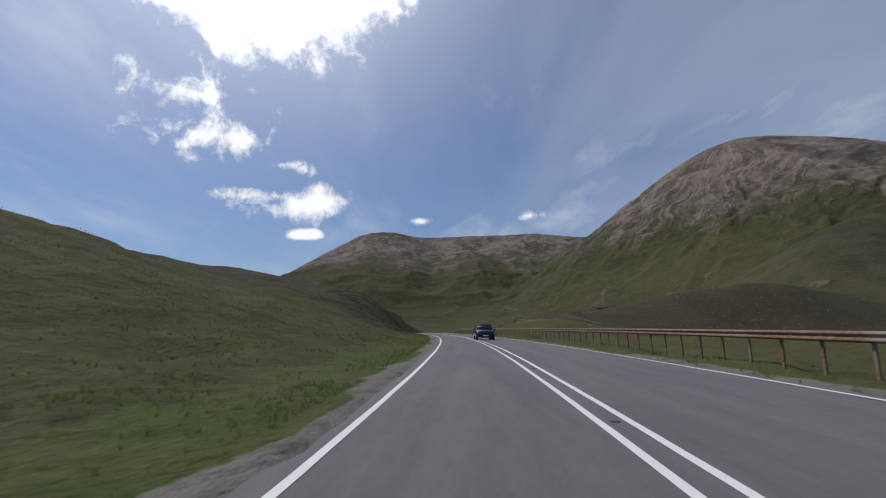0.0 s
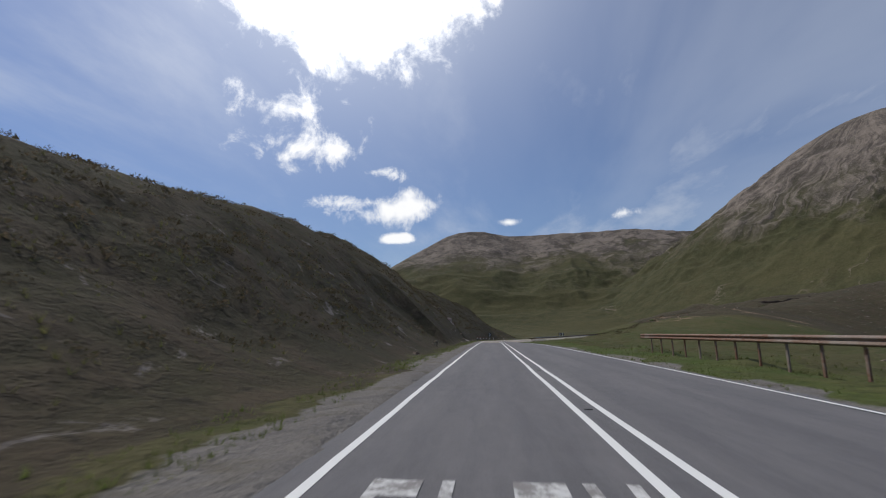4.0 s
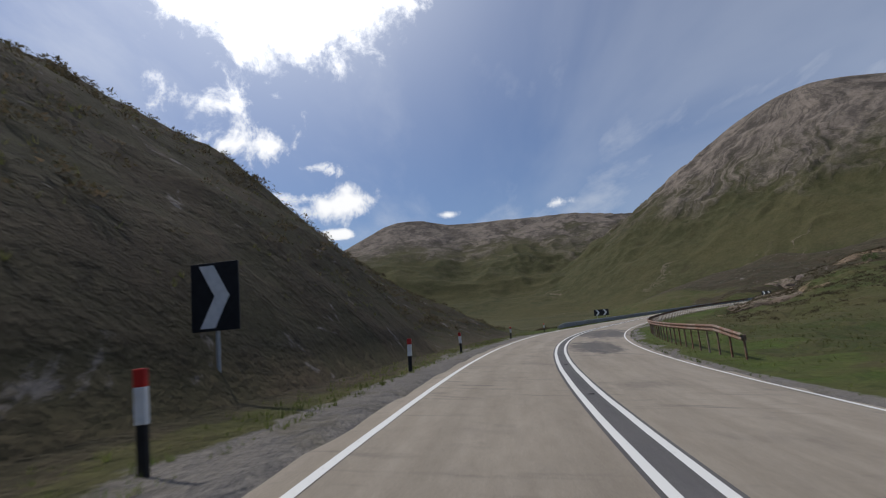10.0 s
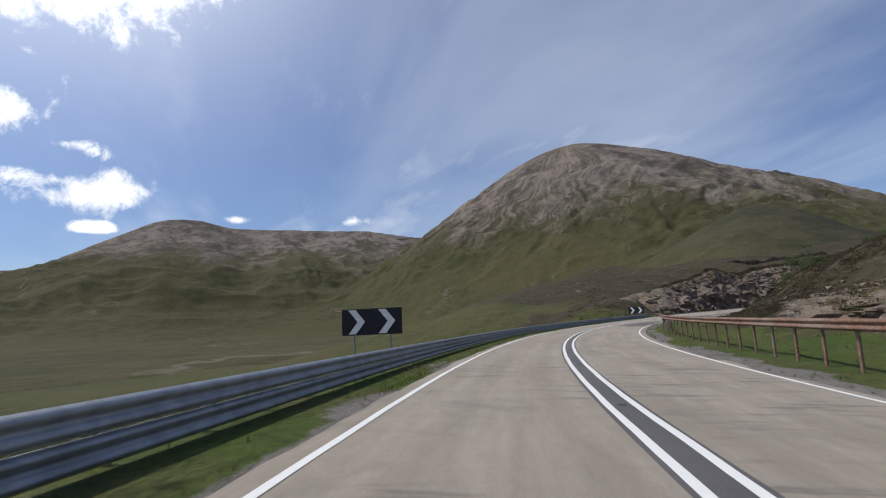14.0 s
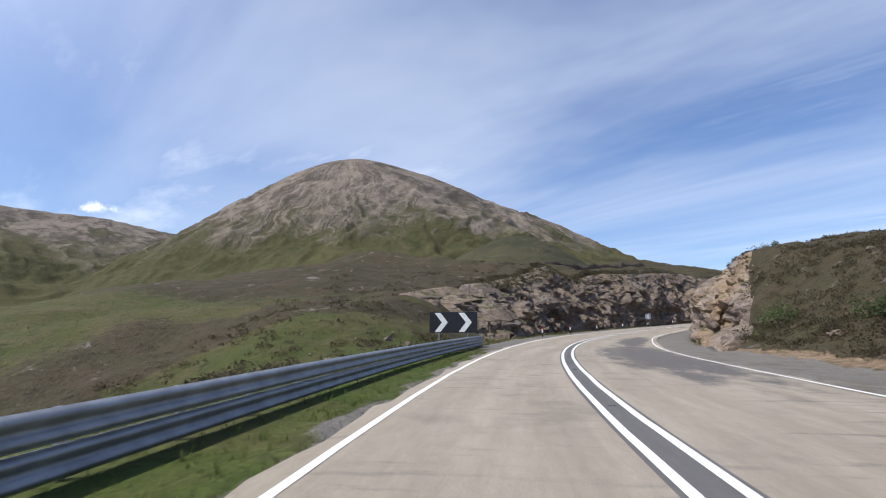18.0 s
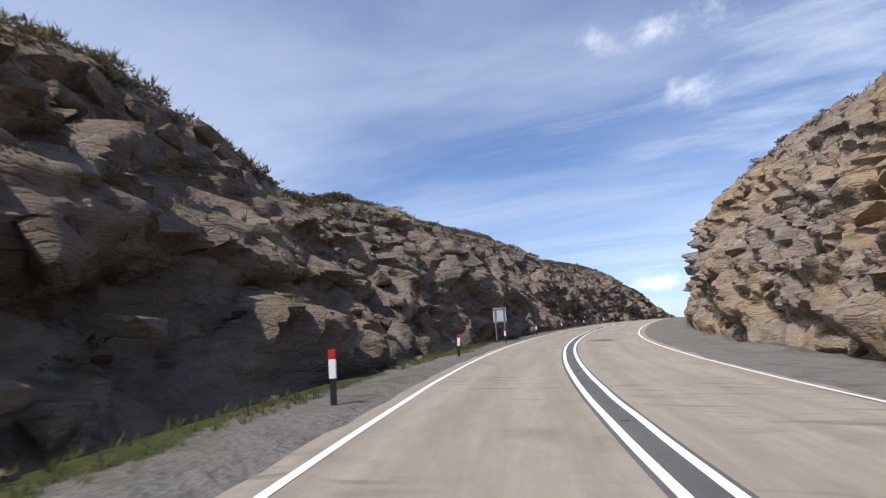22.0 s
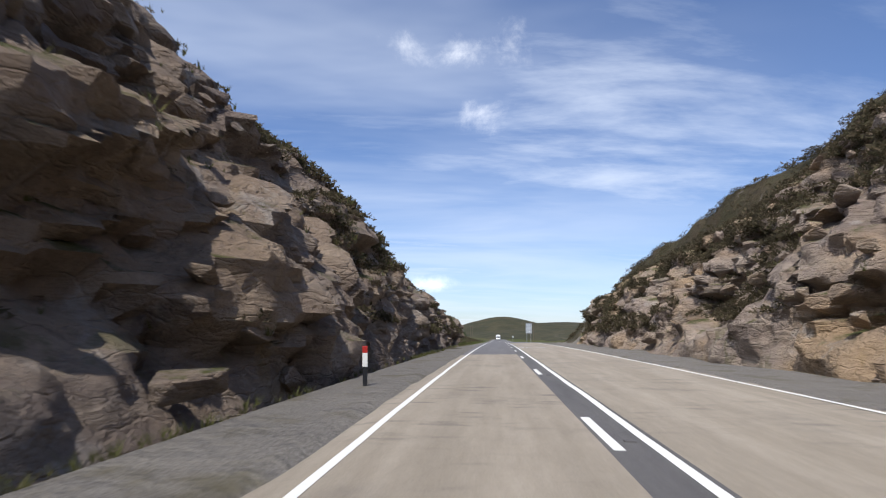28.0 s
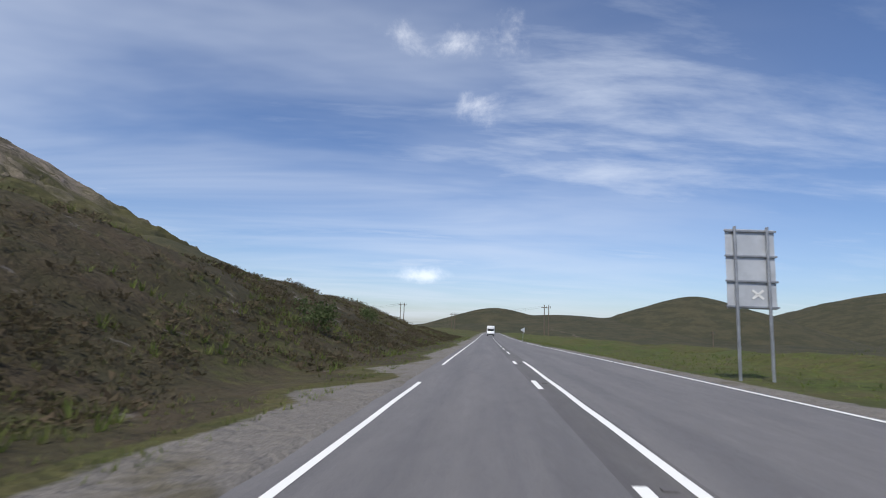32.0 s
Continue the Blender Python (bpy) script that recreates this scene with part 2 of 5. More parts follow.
# ---- materials ----
def material(name, make, rough=0.9, spec=0.3):
    m = bpy.data.materials.new(name)
    m.use_nodes = True
    n = Nodes(m.node_tree)
    bsdf = n.add("ShaderNodeBsdfPrincipled", Roughness=rough)
    bsdf.inputs["Specular IOR Level"].default_value = spec
    n.t.links.new(bsdf.outputs[0], n.add("ShaderNodeOutputMaterial").inputs[0])
    pos = n.add("ShaderNodeNewGeometry").outputs["Position"]
    got = make(n, pos, bsdf)
    if isinstance(got, tuple) and isinstance(got[0], bpy.types.NodeSocket):
        col, bump, dist = got
        bn = n.add("ShaderNodeBump", Strength=0.8, Distance=dist, Height=bump)
        n.t.links.new(bn.outputs[0], bsdf.inputs["Normal"])
    else:
        col = got
    if isinstance(col, bpy.types.NodeSocket):
        n.t.links.new(col, bsdf.inputs["Base Color"])
    else:
        bsdf.inputs["Base Color"].default_value = (*col, 1)
    return m


def plain(name, colour, rough=0.6, metal=0.0, vary=0.12, scale=6.0):
    def make(n, pos, bsdf):
        bsdf.inputs["Metallic"].default_value = metal
        k = n.span(n.noise(pos, scale, 5, 0.6), 0.3, 0.7)
        return n.mix(k, tuple(c * (1 - vary) for c in colour), tuple(min(1, c * (1 + vary)) for c in colour))
    return material(name, make, rough)


def grass_make(a, b, c, d):
    def make(n, pos, bsdf):
        big = n.span(n.noise(pos, 0.035, 4, 0.6), 0.38, 0.62)
        mid = n.span(n.noise(pos, 0.35, 5, 0.65), 0.35, 0.68)
        small = n.noise(pos, 5.0, 6, 0.7)
        col = n.mix(big, a, b)
        col = n.mix(n.math("MULTIPLY", mid, 0.75), col, c)
        dark = n.span(n.noise(pos, 1.1, 5, 0.7), 0.56, 0.70)
        col = n.mix(n.math("MULTIPLY", dark, 0.7), col, d)
        col = n.mix(1.0, col, n.mix(n.math("ADD", n.math("MULTIPLY", small, 0.5), n.math("MULTIPLY", n.noise(pos, 1.7, 6, 0.78), 0.5)), (0.05, 0.05, 0.05), (1.95, 1.95, 1.95)), "MULTIPLY")
        return col, n.math("ADD", n.math("MULTIPLY", small, 0.5), mid), 0.25
    return make


def gravel_make(n, pos, bsdf):
    v = n.add("ShaderNodeTexVoronoi", i0=pos, i2=42.0)
    k = n.noise(pos, 0.8, 5, 0.6)
    col = n.mix(v.outputs["Color"], (0.115, 0.105, 0.095), (0.235, 0.215, 0.19))
    col = n.mix(n.span(k, 0.5, 0.75), col, (0.115, 0.10, 0.068))
    return col, n.math("ADD", v.outputs["Distance"], n.math("MULTIPLY", n.noise(pos, 6.0, 4, 0.7), 1.2)), 0.025


COVERS = {"grass": grass_make((0.050, 0.064, 0.017), (0.071, 0.070, 0.025), (0.092, 0.077, 0.037), (0.024, 0.024, 0.012)),
          "verge": grass_make((0.054, 0.084, 0.015), (0.070, 0.090, 0.021), (0.092, 0.085, 0.034), (0.034, 0.044, 0.012)),
          "heath": grass_make((0.043, 0.039, 0.021), (0.058, 0.051, 0.027), (0.070, 0.051, 0.034), (0.019, 0.017, 0.011))}


def soil_make(n, pos, bsdf):
    k = n.noise(pos, 2.2, 7, 0.72)
    col = n.mix(n.span(k, 0.35, 0.65), (0.145, 0.100, 0.064), (0.275, 0.195, 0.130))
    col = n.mix(n.math("MULTIPLY", n.span(n.noise(pos, 0.5, 5, 0.7), 0.52, 0.66), 0.7), col, (0.070, 0.072, 0.030))
    return col, k, 0.25


def ground_make(n, pos, bsdf):
    col, h, _ = COVERS["grass"](n, pos, bsdf)
    torn = n.math("SUBTRACT", n.noise(pos, 1.6, 6, 0.7), 0.5)
    for key in ("verge", "heath", "soil", "gravel"):
        w = n.add("ShaderNodeAttribute")
        w.attribute_name = key
        k = n.span(n.math("ADD", w.outputs["Fac"], n.math("MULTIPLY", torn, 0.9)), 0.40, 0.60)
        c, hh, _ = gravel_make(n, pos, bsdf) if key == "gravel" else soil_make(n, pos, bsdf) if key == "soil" else COVERS[key](n, pos, bsdf)
        col = n.mix(k, col, c)
        if key == "heath":
            bare = n.math("MULTIPLY", k, n.span(n.noise(pos, 0.42, 6, 0.72, 0.6), 0.60, 0.68))
            col = n.mix(bare, col, (0.17, 0.15, 0.135))
    return col, h, 0.25


GROUND = material("moor_ground", ground_make, 0.95, 0.15)


def rock_make(warm, pale=1.0):
    def make(n, pos, bsdf):
        tilt = n.scaled(pos, 0.5, 0.5, 2.2, (22, 14, 0))
        beds = n.span(n.noise(tilt, 0.9, 6, 0.62, 0.4), 0.32, 0.68)
        big = n.span(n.noise(pos, 0.13, 4, 0.6), 0.40, 0.62)
        fine = n.noise(pos, 3.2, 8, 0.72)
        grain = n.noise(pos, 22.0, 5, 0.7)
        crack = n.add("ShaderNodeTexVoronoi", [("feature", "DISTANCE_TO_EDGE")], i0=n.vec("ADD", n.scaled(pos, 0.6, 0.6, 1.9, (22, 14, 30)), n.add("ShaderNodeTexNoise", Vector=pos, Scale=1.4, Detail=4.0).outputs["Color"]), i2=1.3).outputs[0]
        col = n.mix(beds, tuple(pale * c for c in (0.207, 0.161 + 0.05 * max(0.0, pale - 1), 0.136 + 0.15 * max(0.0, pale - 1))), tuple(pale * c for c in (0.335, 0.272 + 0.08 * max(0.0, pale - 1), 0.219 + 0.22 * max(0.0, pale - 1))))
        col = n.mix(n.math("MULTIPLY", n.span(n.noise(pos, 0.22, 5, 0.65, 0.8), 0.50, 0.62), 0.45), col, (0.150, 0.112, 0.096))
        col = n.mix(n.math("MULTIPLY", big, warm), col, (0.345, 0.245, 0.155))
        col = n.mix(n.math("MULTIPLY", n.span(n.noise(pos, 0.5, 6, 0.7), 0.56, 0.68), 0.6), col, (0.36, 0.33, 0.30))
        col = n.mix(n.math("MULTIPLY", n.span(n.noise(pos, 0.33, 5, 0.7, 0.5), 0.55, 0.66), 0.5), col, (0.090, 0.070, 0.060))
        drip = n.noise(n.scaled(pos, 1.0, 1.0, 0.10), 1.1, 5, 0.65)
        col = n.mix(n.math("MULTIPLY", n.span(drip, 0.58, 0.70), n.math("MULTIPLY", n.span(n.noise(pos, 0.09, 3, 0.5), 0.48, 0.6), 0.5)), col, (0.235, 0.165, 0.075))
        col = n.mix(n.math("MULTIPLY", n.span(drip, 0.44, 0.34), n.math("MULTIPLY", n.span(n.noise(pos, 0.07, 3, 0.5), 0.50, 0.62), 0.6)), col, (0.10, 0.095, 0.045))
        col = n.mix(1.0, col, n.mix(fine, (0.62, 0.62, 0.62), (1.38, 1.38, 1.38)), "MULTIPLY")
        col = n.mix(1.0, col, n.mix(grain, (0.8, 0.8, 0.8), (1.2, 1.2, 1.2)), "MULTIPLY")
        col = n.mix(n.math("MULTIPLY", n.span(crack, 0.022, 0.0), 0.10), col, (0.03, 0.026, 0.024))
        up = n.add("ShaderNodeSeparateXYZ", i0=n.add("ShaderNodeNewGeometry").outputs["Normal"]).outputs[2]
        moss = n.math("MULTIPLY", n.span(up, 0.74, 0.95), n.span(n.noise(pos, 0.7, 5, 0.7), 0.46, 0.60))
        col = n.mix(moss, col, (0.085, 0.085, 0.030))
        h = n.math("ADD", n.math("MULTIPLY", beds, 0.45), n.math("ADD", n.math("ADD", fine, n.math("MULTIPLY", n.noise(pos, 1.2, 6, 0.62, 0.3), 1.5)), n.math("MULTIPLY", n.span(crack, 0.08, 0.0), -0.25)))
        return col, h, 0.32
    return make


ROCK = material("rock_cutting", rock_make(0.40, 0.84), 0.92, 0.2)
ROCK_GREY = material("rock_grey_outcrop", rock_make(0.0, 1.15), 0.92, 0.2)
ROCK_WARM = material("rock_rusty", rock_make(0.95), 0.92, 0.2)


def mountain_make(n, pos, bsdf):
    sep = n.add("ShaderNodeSeparateXYZ", i0=pos)
    dx, dy = n.math("ADD", sep.outputs[0], 2905.0), n.math("SUBTRACT", sep.outputs[1], 1777.0)
    ang = n.math("ARCTAN2", dy, dx)
    rad = n.math("SQRT", n.math("ADD", n.math("MULTIPLY", dx, dx), n.math("MULTIPLY", dy, dy)))
    sway = n.math("MULTIPLY", n.noise(pos, 0.0040, 5, 0.55), 9.0)
    fall = n.add("ShaderNodeCombineXYZ", i0=n.math("ADD", n.math("MULTIPLY", ang, 10.0), sway), i1=n.math("MULTIPLY", rad, 0.0034), i2=0.0).outputs[0]
    chutes = n.noise(n.scaled(fall, 1.5, 1.0, 1.0), 1.0, 6, 0.58, 0.4)
    wob = n.noise(pos, 0.0035, 6, 0.62)
    lvl = n.math("ADD", sep.outputs[2], n.math("ADD", n.math("MULTIPLY", n.math("SUBTRACT", wob, 0.5), 560.0), n.math("MULTIPLY", n.math("SUBTRACT", chutes, 0.5), 520.0)))
    scree = n.span(lvl, 360.0, 680.0)
    fine = n.noise(pos, 0.02, 8, 0.70)
    streak = n.noise(n.scaled(pos, 1, 1, 0.25), 0.012, 7, 0.7, 0.5)
    grass = n.mix(n.span(fine, 0.35, 0.65), (0.050, 0.052, 0.023), (0.076, 0.070, 0.034))
    grass = n.mix(n.math("MULTIPLY", n.span(streak, 0.54, 0.68), 0.6), grass, (0.052, 0.045, 0.024))
    grass = n.mix(n.math("MULTIPLY", n.span(n.noise(pos, 0.0018, 4, 0.5), 0.42, 0.6), 0.5), grass, (0.088, 0.079, 0.036))
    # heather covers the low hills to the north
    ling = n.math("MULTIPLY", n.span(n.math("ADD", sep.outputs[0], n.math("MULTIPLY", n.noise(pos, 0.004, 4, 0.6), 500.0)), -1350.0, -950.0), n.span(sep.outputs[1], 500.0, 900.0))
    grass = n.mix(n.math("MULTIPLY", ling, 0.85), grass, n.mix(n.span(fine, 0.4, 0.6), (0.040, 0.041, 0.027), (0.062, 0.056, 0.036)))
    # bare burn beds and scars that cross the grass
    scar = n.math("MULTIPLY", n.span(chutes, 0.60, 0.68), n.span(n.noise(pos, 0.004, 4, 0.6), 0.50, 0.62))
    grass = n.mix(n.math("MULTIPLY", scar, 0.6), grass, (0.20, 0.165, 0.13))
    patchy = n.math("ADD", n.math("MULTIPLY", chutes, 0.40), n.math("MULTIPLY", n.noise(pos, 0.009, 9, 0.70, 0.5), 0.60))
    stone = n.mix(n.span(patchy, 0.40, 0.60), (0.084, 0.071, 0.060), (0.228, 0.188, 0.154))
    stone = n.mix(n.math("MULTIPLY", n.span(fine, 0.52, 0.68), 0.45), stone, (0.088, 0.080, 0.050))
    stone = n.mix(n.math("MULTIPLY", n.span(streak, 0.60, 0.72), 0.55), stone, (0.235, 0.205, 0.175))
    col = n.mix(scree, grass, stone)
    col = n.mix(1.0, col, n.mix(n.noise(pos, 0.11, 7, 0.72), (0.55, 0.55, 0.55), (1.45, 1.45, 1.45)), "MULTIPLY")
    crags = n.noise(pos, 0.007, 9, 0.66, 0.3)
    return col, n.math("ADD", n.math("MULTIPLY", chutes, 0.6), n.math("ADD", n.math("MULTIPLY", crags, n.math("ADD", 0.5, scree)), n.math("MULTIPLY", fine, 0.5))), 13.0


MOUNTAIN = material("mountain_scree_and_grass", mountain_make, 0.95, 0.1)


# worn dark stretches of the buff surface: from, to along the road, from, to across it
STAINS = [(352, 366, 2.2, 4.6), (376, 398, 1.9, 5.8), (498, 520, 3.2, 7.2), (536, 566, 3.4, 7.4), (568, 596, 4.2, 6.2), (643.5, 646.5, 2.4, 3.8)]


def tar_make(a, b, patch, stain, worn=()):
    def make(n, pos, bsdf):
        uv = n.add("ShaderNodeUVMap", [("uv_map", "plan")]).outputs[0]
        sep = n.add("ShaderNodeSeparateXYZ", i0=uv)
        along = n.scaled(uv, 0.10, 1.3, 1)
        streak = n.noise(along, 1.0, 6, 0.65)
        grain = n.noise(pos, 55.0, 4, 0.75)
        mott = n.noise(pos, 0.5, 5, 0.62)
        col = n.mix(n.span(streak, 0.3, 0.7), a, b)
        col = n.mix(n.math("MULTIPLY", n.span(mott, 0.54, 0.74), 0.5 * patch), col, stain)
        ripple = n.math("MULTIPLY", n.span(n.noise(n.scaled(uv, 2.6, 0.55, 1), 1.0, 4, 0.6), 0.54, 0.66), n.math("MULTIPLY", n.span(n.noise(uv, 0.13, 3, 0.6), 0.44, 0.58), patch))
        col = n.mix(n.math("MULTIPLY", ripple, 0.7), col, stain)
        d = sep.outputs[1]
        rag = n.math("MULTIPLY", n.math("SUBTRACT", n.noise(n.scaled(uv, 0.35, 1.2, 1), 1.0, 6, 0.65), 0.5), 5.0)
        for s0, s1, d0, d1 in worn:
            us = n.math("DIVIDE", n.math("SUBTRACT", sep.outputs[0], (s0 + s1) / 2), (s1 - s0) / 2)
            ud = n.math("DIVIDE", n.math("SUBTRACT", d, (d0 + d1) / 2), (d1 - d0) / 2)
            far = n.math("ADD", n.math("ADD", n.math("MULTIPLY", us, us), n.math("MULTIPLY", ud, ud)), rag)
            col = n.mix(n.math("MULTIPLY", n.span(far, 1.9, 0.6), 0.9), col, stain)
        if worn:
            # the far lane is still grey before the new surface begins
            ahead = n.math("ADD", n.math("ADD", sep.outputs[0], n.math("MULTIPLY", d, 4.0)), n.math("MULTIPLY", rag, 0.8))
            old = n.math("MULTIPLY", n.span(ahead, 320.0, 316.0), n.math("GREATER_THAN", d, 1.6))
            col = n.mix(old, col, n.mix(n.span(streak, 0.3, 0.7), (0.125, 0.120, 0.122), (0.160, 0.152, 0.150)))
        wheel = n.math("ADD", n.span(n.math("ABSOLUTE", n.math("SUBTRACT", n.math("ABSOLUTE", n.math("SUBTRACT", d, 0.02)), 0.75)), 0.35, 0.05),
                       n.span(n.math("ABSOLUTE", n.math("SUBTRACT", n.math("ABSOLUTE", n.math("SUBTRACT", d, 3.24)), 0.75)), 0.35, 0.05))
        col = n.mix(n.math("MULTIPLY", wheel, 0.22), col, tuple(c * 0.80 for c in a))
        col = n.mix(1.0, col, n.mix(grain, (0.6, 0.6, 0.6), (1.4, 1.4, 1.4)), "MULTIPLY")
        col = n.mix(1.0, col, n.mix(n.noise(n.scaled(uv, 0.5, 2.2, 1), 2.2, 6, 0.72), (0.78, 0.78, 0.78), (1.22, 1.22, 1.22)), "MULTIPLY")
        return col, grain, 0.012
    return make


TAR_GREY = material("worn_grey_asphalt", tar_make((0.125, 0.120, 0.122), (0.160, 0.152, 0.150), 0.3, (0.10, 0.097, 0.098)), 0.88, 0.35)
TAR_TAN = material("buff_chipped_asphalt", tar_make((0.268, 0.228, 0.178), (0.340, 0.292, 0.232), 0.75, (0.098, 0.090, 0.086), STAINS), 0.9, 0.3)
TAR_DARK = material("dark_centre_joint", tar_make((0.095, 0.090, 0.090), (0.130, 0.122, 0.118), 0.3, (0.075, 0.07, 0.07)), 0.88, 0.35)


def paint_make(n, pos, bsdf):
    k = n.span(n.noise(pos, 7.0, 6, 0.75), 0.60, 0.74)
    big = n.span(n.noise(pos, 0.6, 4, 0.6), 0.35, 0.7)
    return n.mix(n.math("MULTIPLY", k, big), (0.74, 0.73, 0.69), (0.30, 0.28, 0.26))


PAINT = material("road_paint", paint_make, 0.7, 0.3)
PAINT_WORN = material("worn_road_paint", lambda n, pos, bsdf: n.mix(n.span(n.noise(pos, 4.5, 6, 0.78), 0.40, 0.60), (0.60, 0.59, 0.56), (0.22, 0.205, 0.19)), 0.75, 0.3)

# ---- mesh helpers ----
def mesh_grid(name, X, Y, Z, mats, face_mat=None, uv=None, smooth=True):
    """A mesh over a grid of points given as arrays of one shape (rows, columns)."""
    r, c = X.shape
    me = bpy.data.meshes.new(name)
    co = np.stack([X, Y, Z], -1).reshape(-1, 3).astype(np.float32)
    i = (np.arange(r - 1)[:, None] * c + np.arange(c - 1)[None, :]).ravel()
    quads = np.stack([i, i + 1, i + c + 1, i + c], 1).astype(np.int32)
    me.vertices.add(len(co))
    me.vertices.foreach_set("co", co.ravel())
    me.loops.add(quads.size)
    me.loops.foreach_set("vertex_index", quads.ravel())
    me.polygons.add(len(quads))
    me.polygons.foreach_set("loop_start", np.arange(0, quads.size, 4, dtype=np.int32))
    for m in mats:
        me.materials.append(m)
    if face_mat is not None:
        me.polygons.foreach_set("material_index", np.asarray(face_mat).ravel().astype(np.int32))
    me.polygons.foreach_set("use_smooth", np.full(len(quads), smooth))
    if uv is not None:
        lay = me.uv_layers.new(name="plan")
        lay.data.foreach_set("uv", uv.reshape(-1, 2)[quads.ravel()].astype(np.float32).ravel())
    me.update(calc_edges=True)
    me.validate()
    return me


def link(name, me, parent=None, label="", category="", kind="", group=""):
    ob = new(name, me)
    if parent is not None:
        ob.parent = parent
    return tagged(ob, label, category, group, kind)


def part(name, bm, mat, parent=None, label="", m=None):
    me = bpy.data.meshes.new(name)
    bm.to_mesh(me)
    bm.free()
    for q in (mat if isinstance(mat, (list, tuple)) else [mat]):
        me.materials.append(q)
    ob = link(name, me, parent, label)
    if m is not None:
        ob.matrix_basis = m
    return ob


def box(bm, cx, cy, cz, sx, sy, sz, bevel=0.0, m=None):
    got = bmesh.ops.create_cube(bm, size=1.0, matrix=(m or Matrix()) @ Matrix.Translation((cx, cy, cz)) @ Matrix.Diagonal((sx, sy, sz, 1)))
    if bevel:
        edges = list({e for v in got["verts"] for e in v.link_edges})
        bmesh.ops.bevel(bm, geom=edges, offset=bevel, segments=2, profile=0.6, affect="EDGES")
    return bm


def rod(bm, a, b, r1, r2=None, seg=10):
    a, b = Vector(a), Vector(b)
    turn = (b - a).to_track_quat("Z", "Y").to_matrix().to_4x4()
    bmesh.ops.create_cone(bm, cap_ends=True, segments=seg, radius1=r1, radius2=r1 if r2 is None else r2, depth=(b - a).length,
                          matrix=Matrix.Translation((a + b) / 2) @ turn)
    return bm


# ---- land form ----
# distance along, foot of slope from the driving line, rise, run of the rise, slope beyond
LEFT = np.array([(-90, 5, 25, 66, .10), (62, 5, 20.8, 60, .10), (105, 5, 11.4, 36, .12), (145, 4.6, 9.8, 15.5, .25), (185, 4.5, 13.2, 15, .24), (222, 4.5, 14.3, 15, .25), (246, 4.5, 13.7, 15, .24), (266, 4.5, 13.9, 15, .25), (286, 4.5, 14.3, 15, .26), (318, 4.5, 14.9, 15.5, .27),
                 (338, 4.6, 14.9, 15.2, .24), (352, 4.6, 13.6, 15, .18), (372, 4.8, 9.2, 15, .08), (388, 4.9, 6.2, 14, .03), (400, 5, 2.6, 14, 0), (414, 5.2, -6, 22, -.03), (534, 5.6, -5, 18, 0), (552, 5.6, 1.8, 9, -.02),
                 (575, 5.6, 4.8, 7.4, .02), (600, 5.6, 7.4, 6.6, .10)])
LEFT = np.vstack([LEFT, [(612, 5.5, 9.0, 6.6, .10), (620, 5.5, 10.8, 6.6, .12), (627, 5.5, 9.9, 6.5, .12), (634, 5.5, 9.0, 6.4, .12), (642, 5.4, 10.2, 6.2, .14), (664, 5.2, 11.3, 6.3, .15), (690, 5.0, 12.3, 6.6, .16), (708, 5.0, 11.7, 7.0, .16), (722, 5.0, 11.7, 7.2, .2), (740, 5.0, 12.6, 7.4, .25), (760, 5.0, 13.3, 7.6, .25), (785, 5.0, 13.8, 9.2, .2), (815, 5.4, 13.2, 12.5, .12),
                         (850, 6, 11.2, 13.5, .06), (862, 6, 9.2, 13, .05), (876, 6, 7.4, 12.5, .04), (890, 6, 6.2, 12, .02), (905, 6, 5.2, 12, .03), (925, 6, 5.0, 13, .12), (965, 6, 4.6, 18, .25), (1030, 6, 3, 30, .03), (1420, 6, 1, 40, .03)]])
RIGHT = np.array([(-90, 9, -5, 25, -.05), (110, 9, -4, 25, 0), (250, 10, -3, 25, 0), (330, 12, -1.5, 15, .06), (380, 16, 0.5, 18, .10), (430, 16, 4, 20, .16), (470, 15.5, 6.4, 18, .15),
                  (500, 14.5, 8.0, 19, .13), (518, 13.5, 8.4, 19, .12), (536, 12.2, 8.2, 18, .10), (560, 11.5, 7.6, 13, .08), (580, 11.2, 8.5, 6.8, .09)])
RIGHT = np.vstack([RIGHT, [(620, 10.8, 10.5, 5.2, .08), (650, 10.6, 12.2, 5.0, .10), (680, 10.6, 12.9, 5.2, .15), (705, 10.6, 12.6, 6.5, .2), (735, 10.6, 15.3, 9.5, .22), (785, 10.6, 17.4, 13, .2), (805, 10.7, 14.8, 12, .16), (822, 10.8, 12.3, 9.5, .10), (838, 10.9, 10.2, 7.4, .06),
                           (852, 11.2, 6.7, 6.5, .02), (862, 11.8, 4.2, 6, 0), (871, 13, 1.2, 6, 0), (880, 17, -.4, 14, 0), (890, 19, -.4, 15, -.01), (1000, 15, -1, 20, -.01), (1420, 15, -1, 20, -.01)]])
# hills: x, y, height, reach, uneven reach (share, direction), sharpness, roundness of the top
HILLS = [(-2905, 1777, 1021, 2382, -0.547, -1.014, 1.528, 0.19), (-1425, 2320, 300, 780, 0.0, 0.0, 1.2, 0.10), (-1054, 880, 205, 400, 0.0, 0.0, 1.2, 0.12),
         (-175, 2229, 86, 260, 0.0, 0.0, 1.1, 0.30), (90, 2300, 72, 560, 0.0, 0.0, 1.1, 0.30), (500, 2150, 150, 430, 0.0, 0.0, 1.1, 0.16), (2150, 2950, 288, 880, 0.0, 0.0, 1.0, 0.3), (-60, -330, 70, 420, 0.0, 0.0, 1.1, 0.2)]
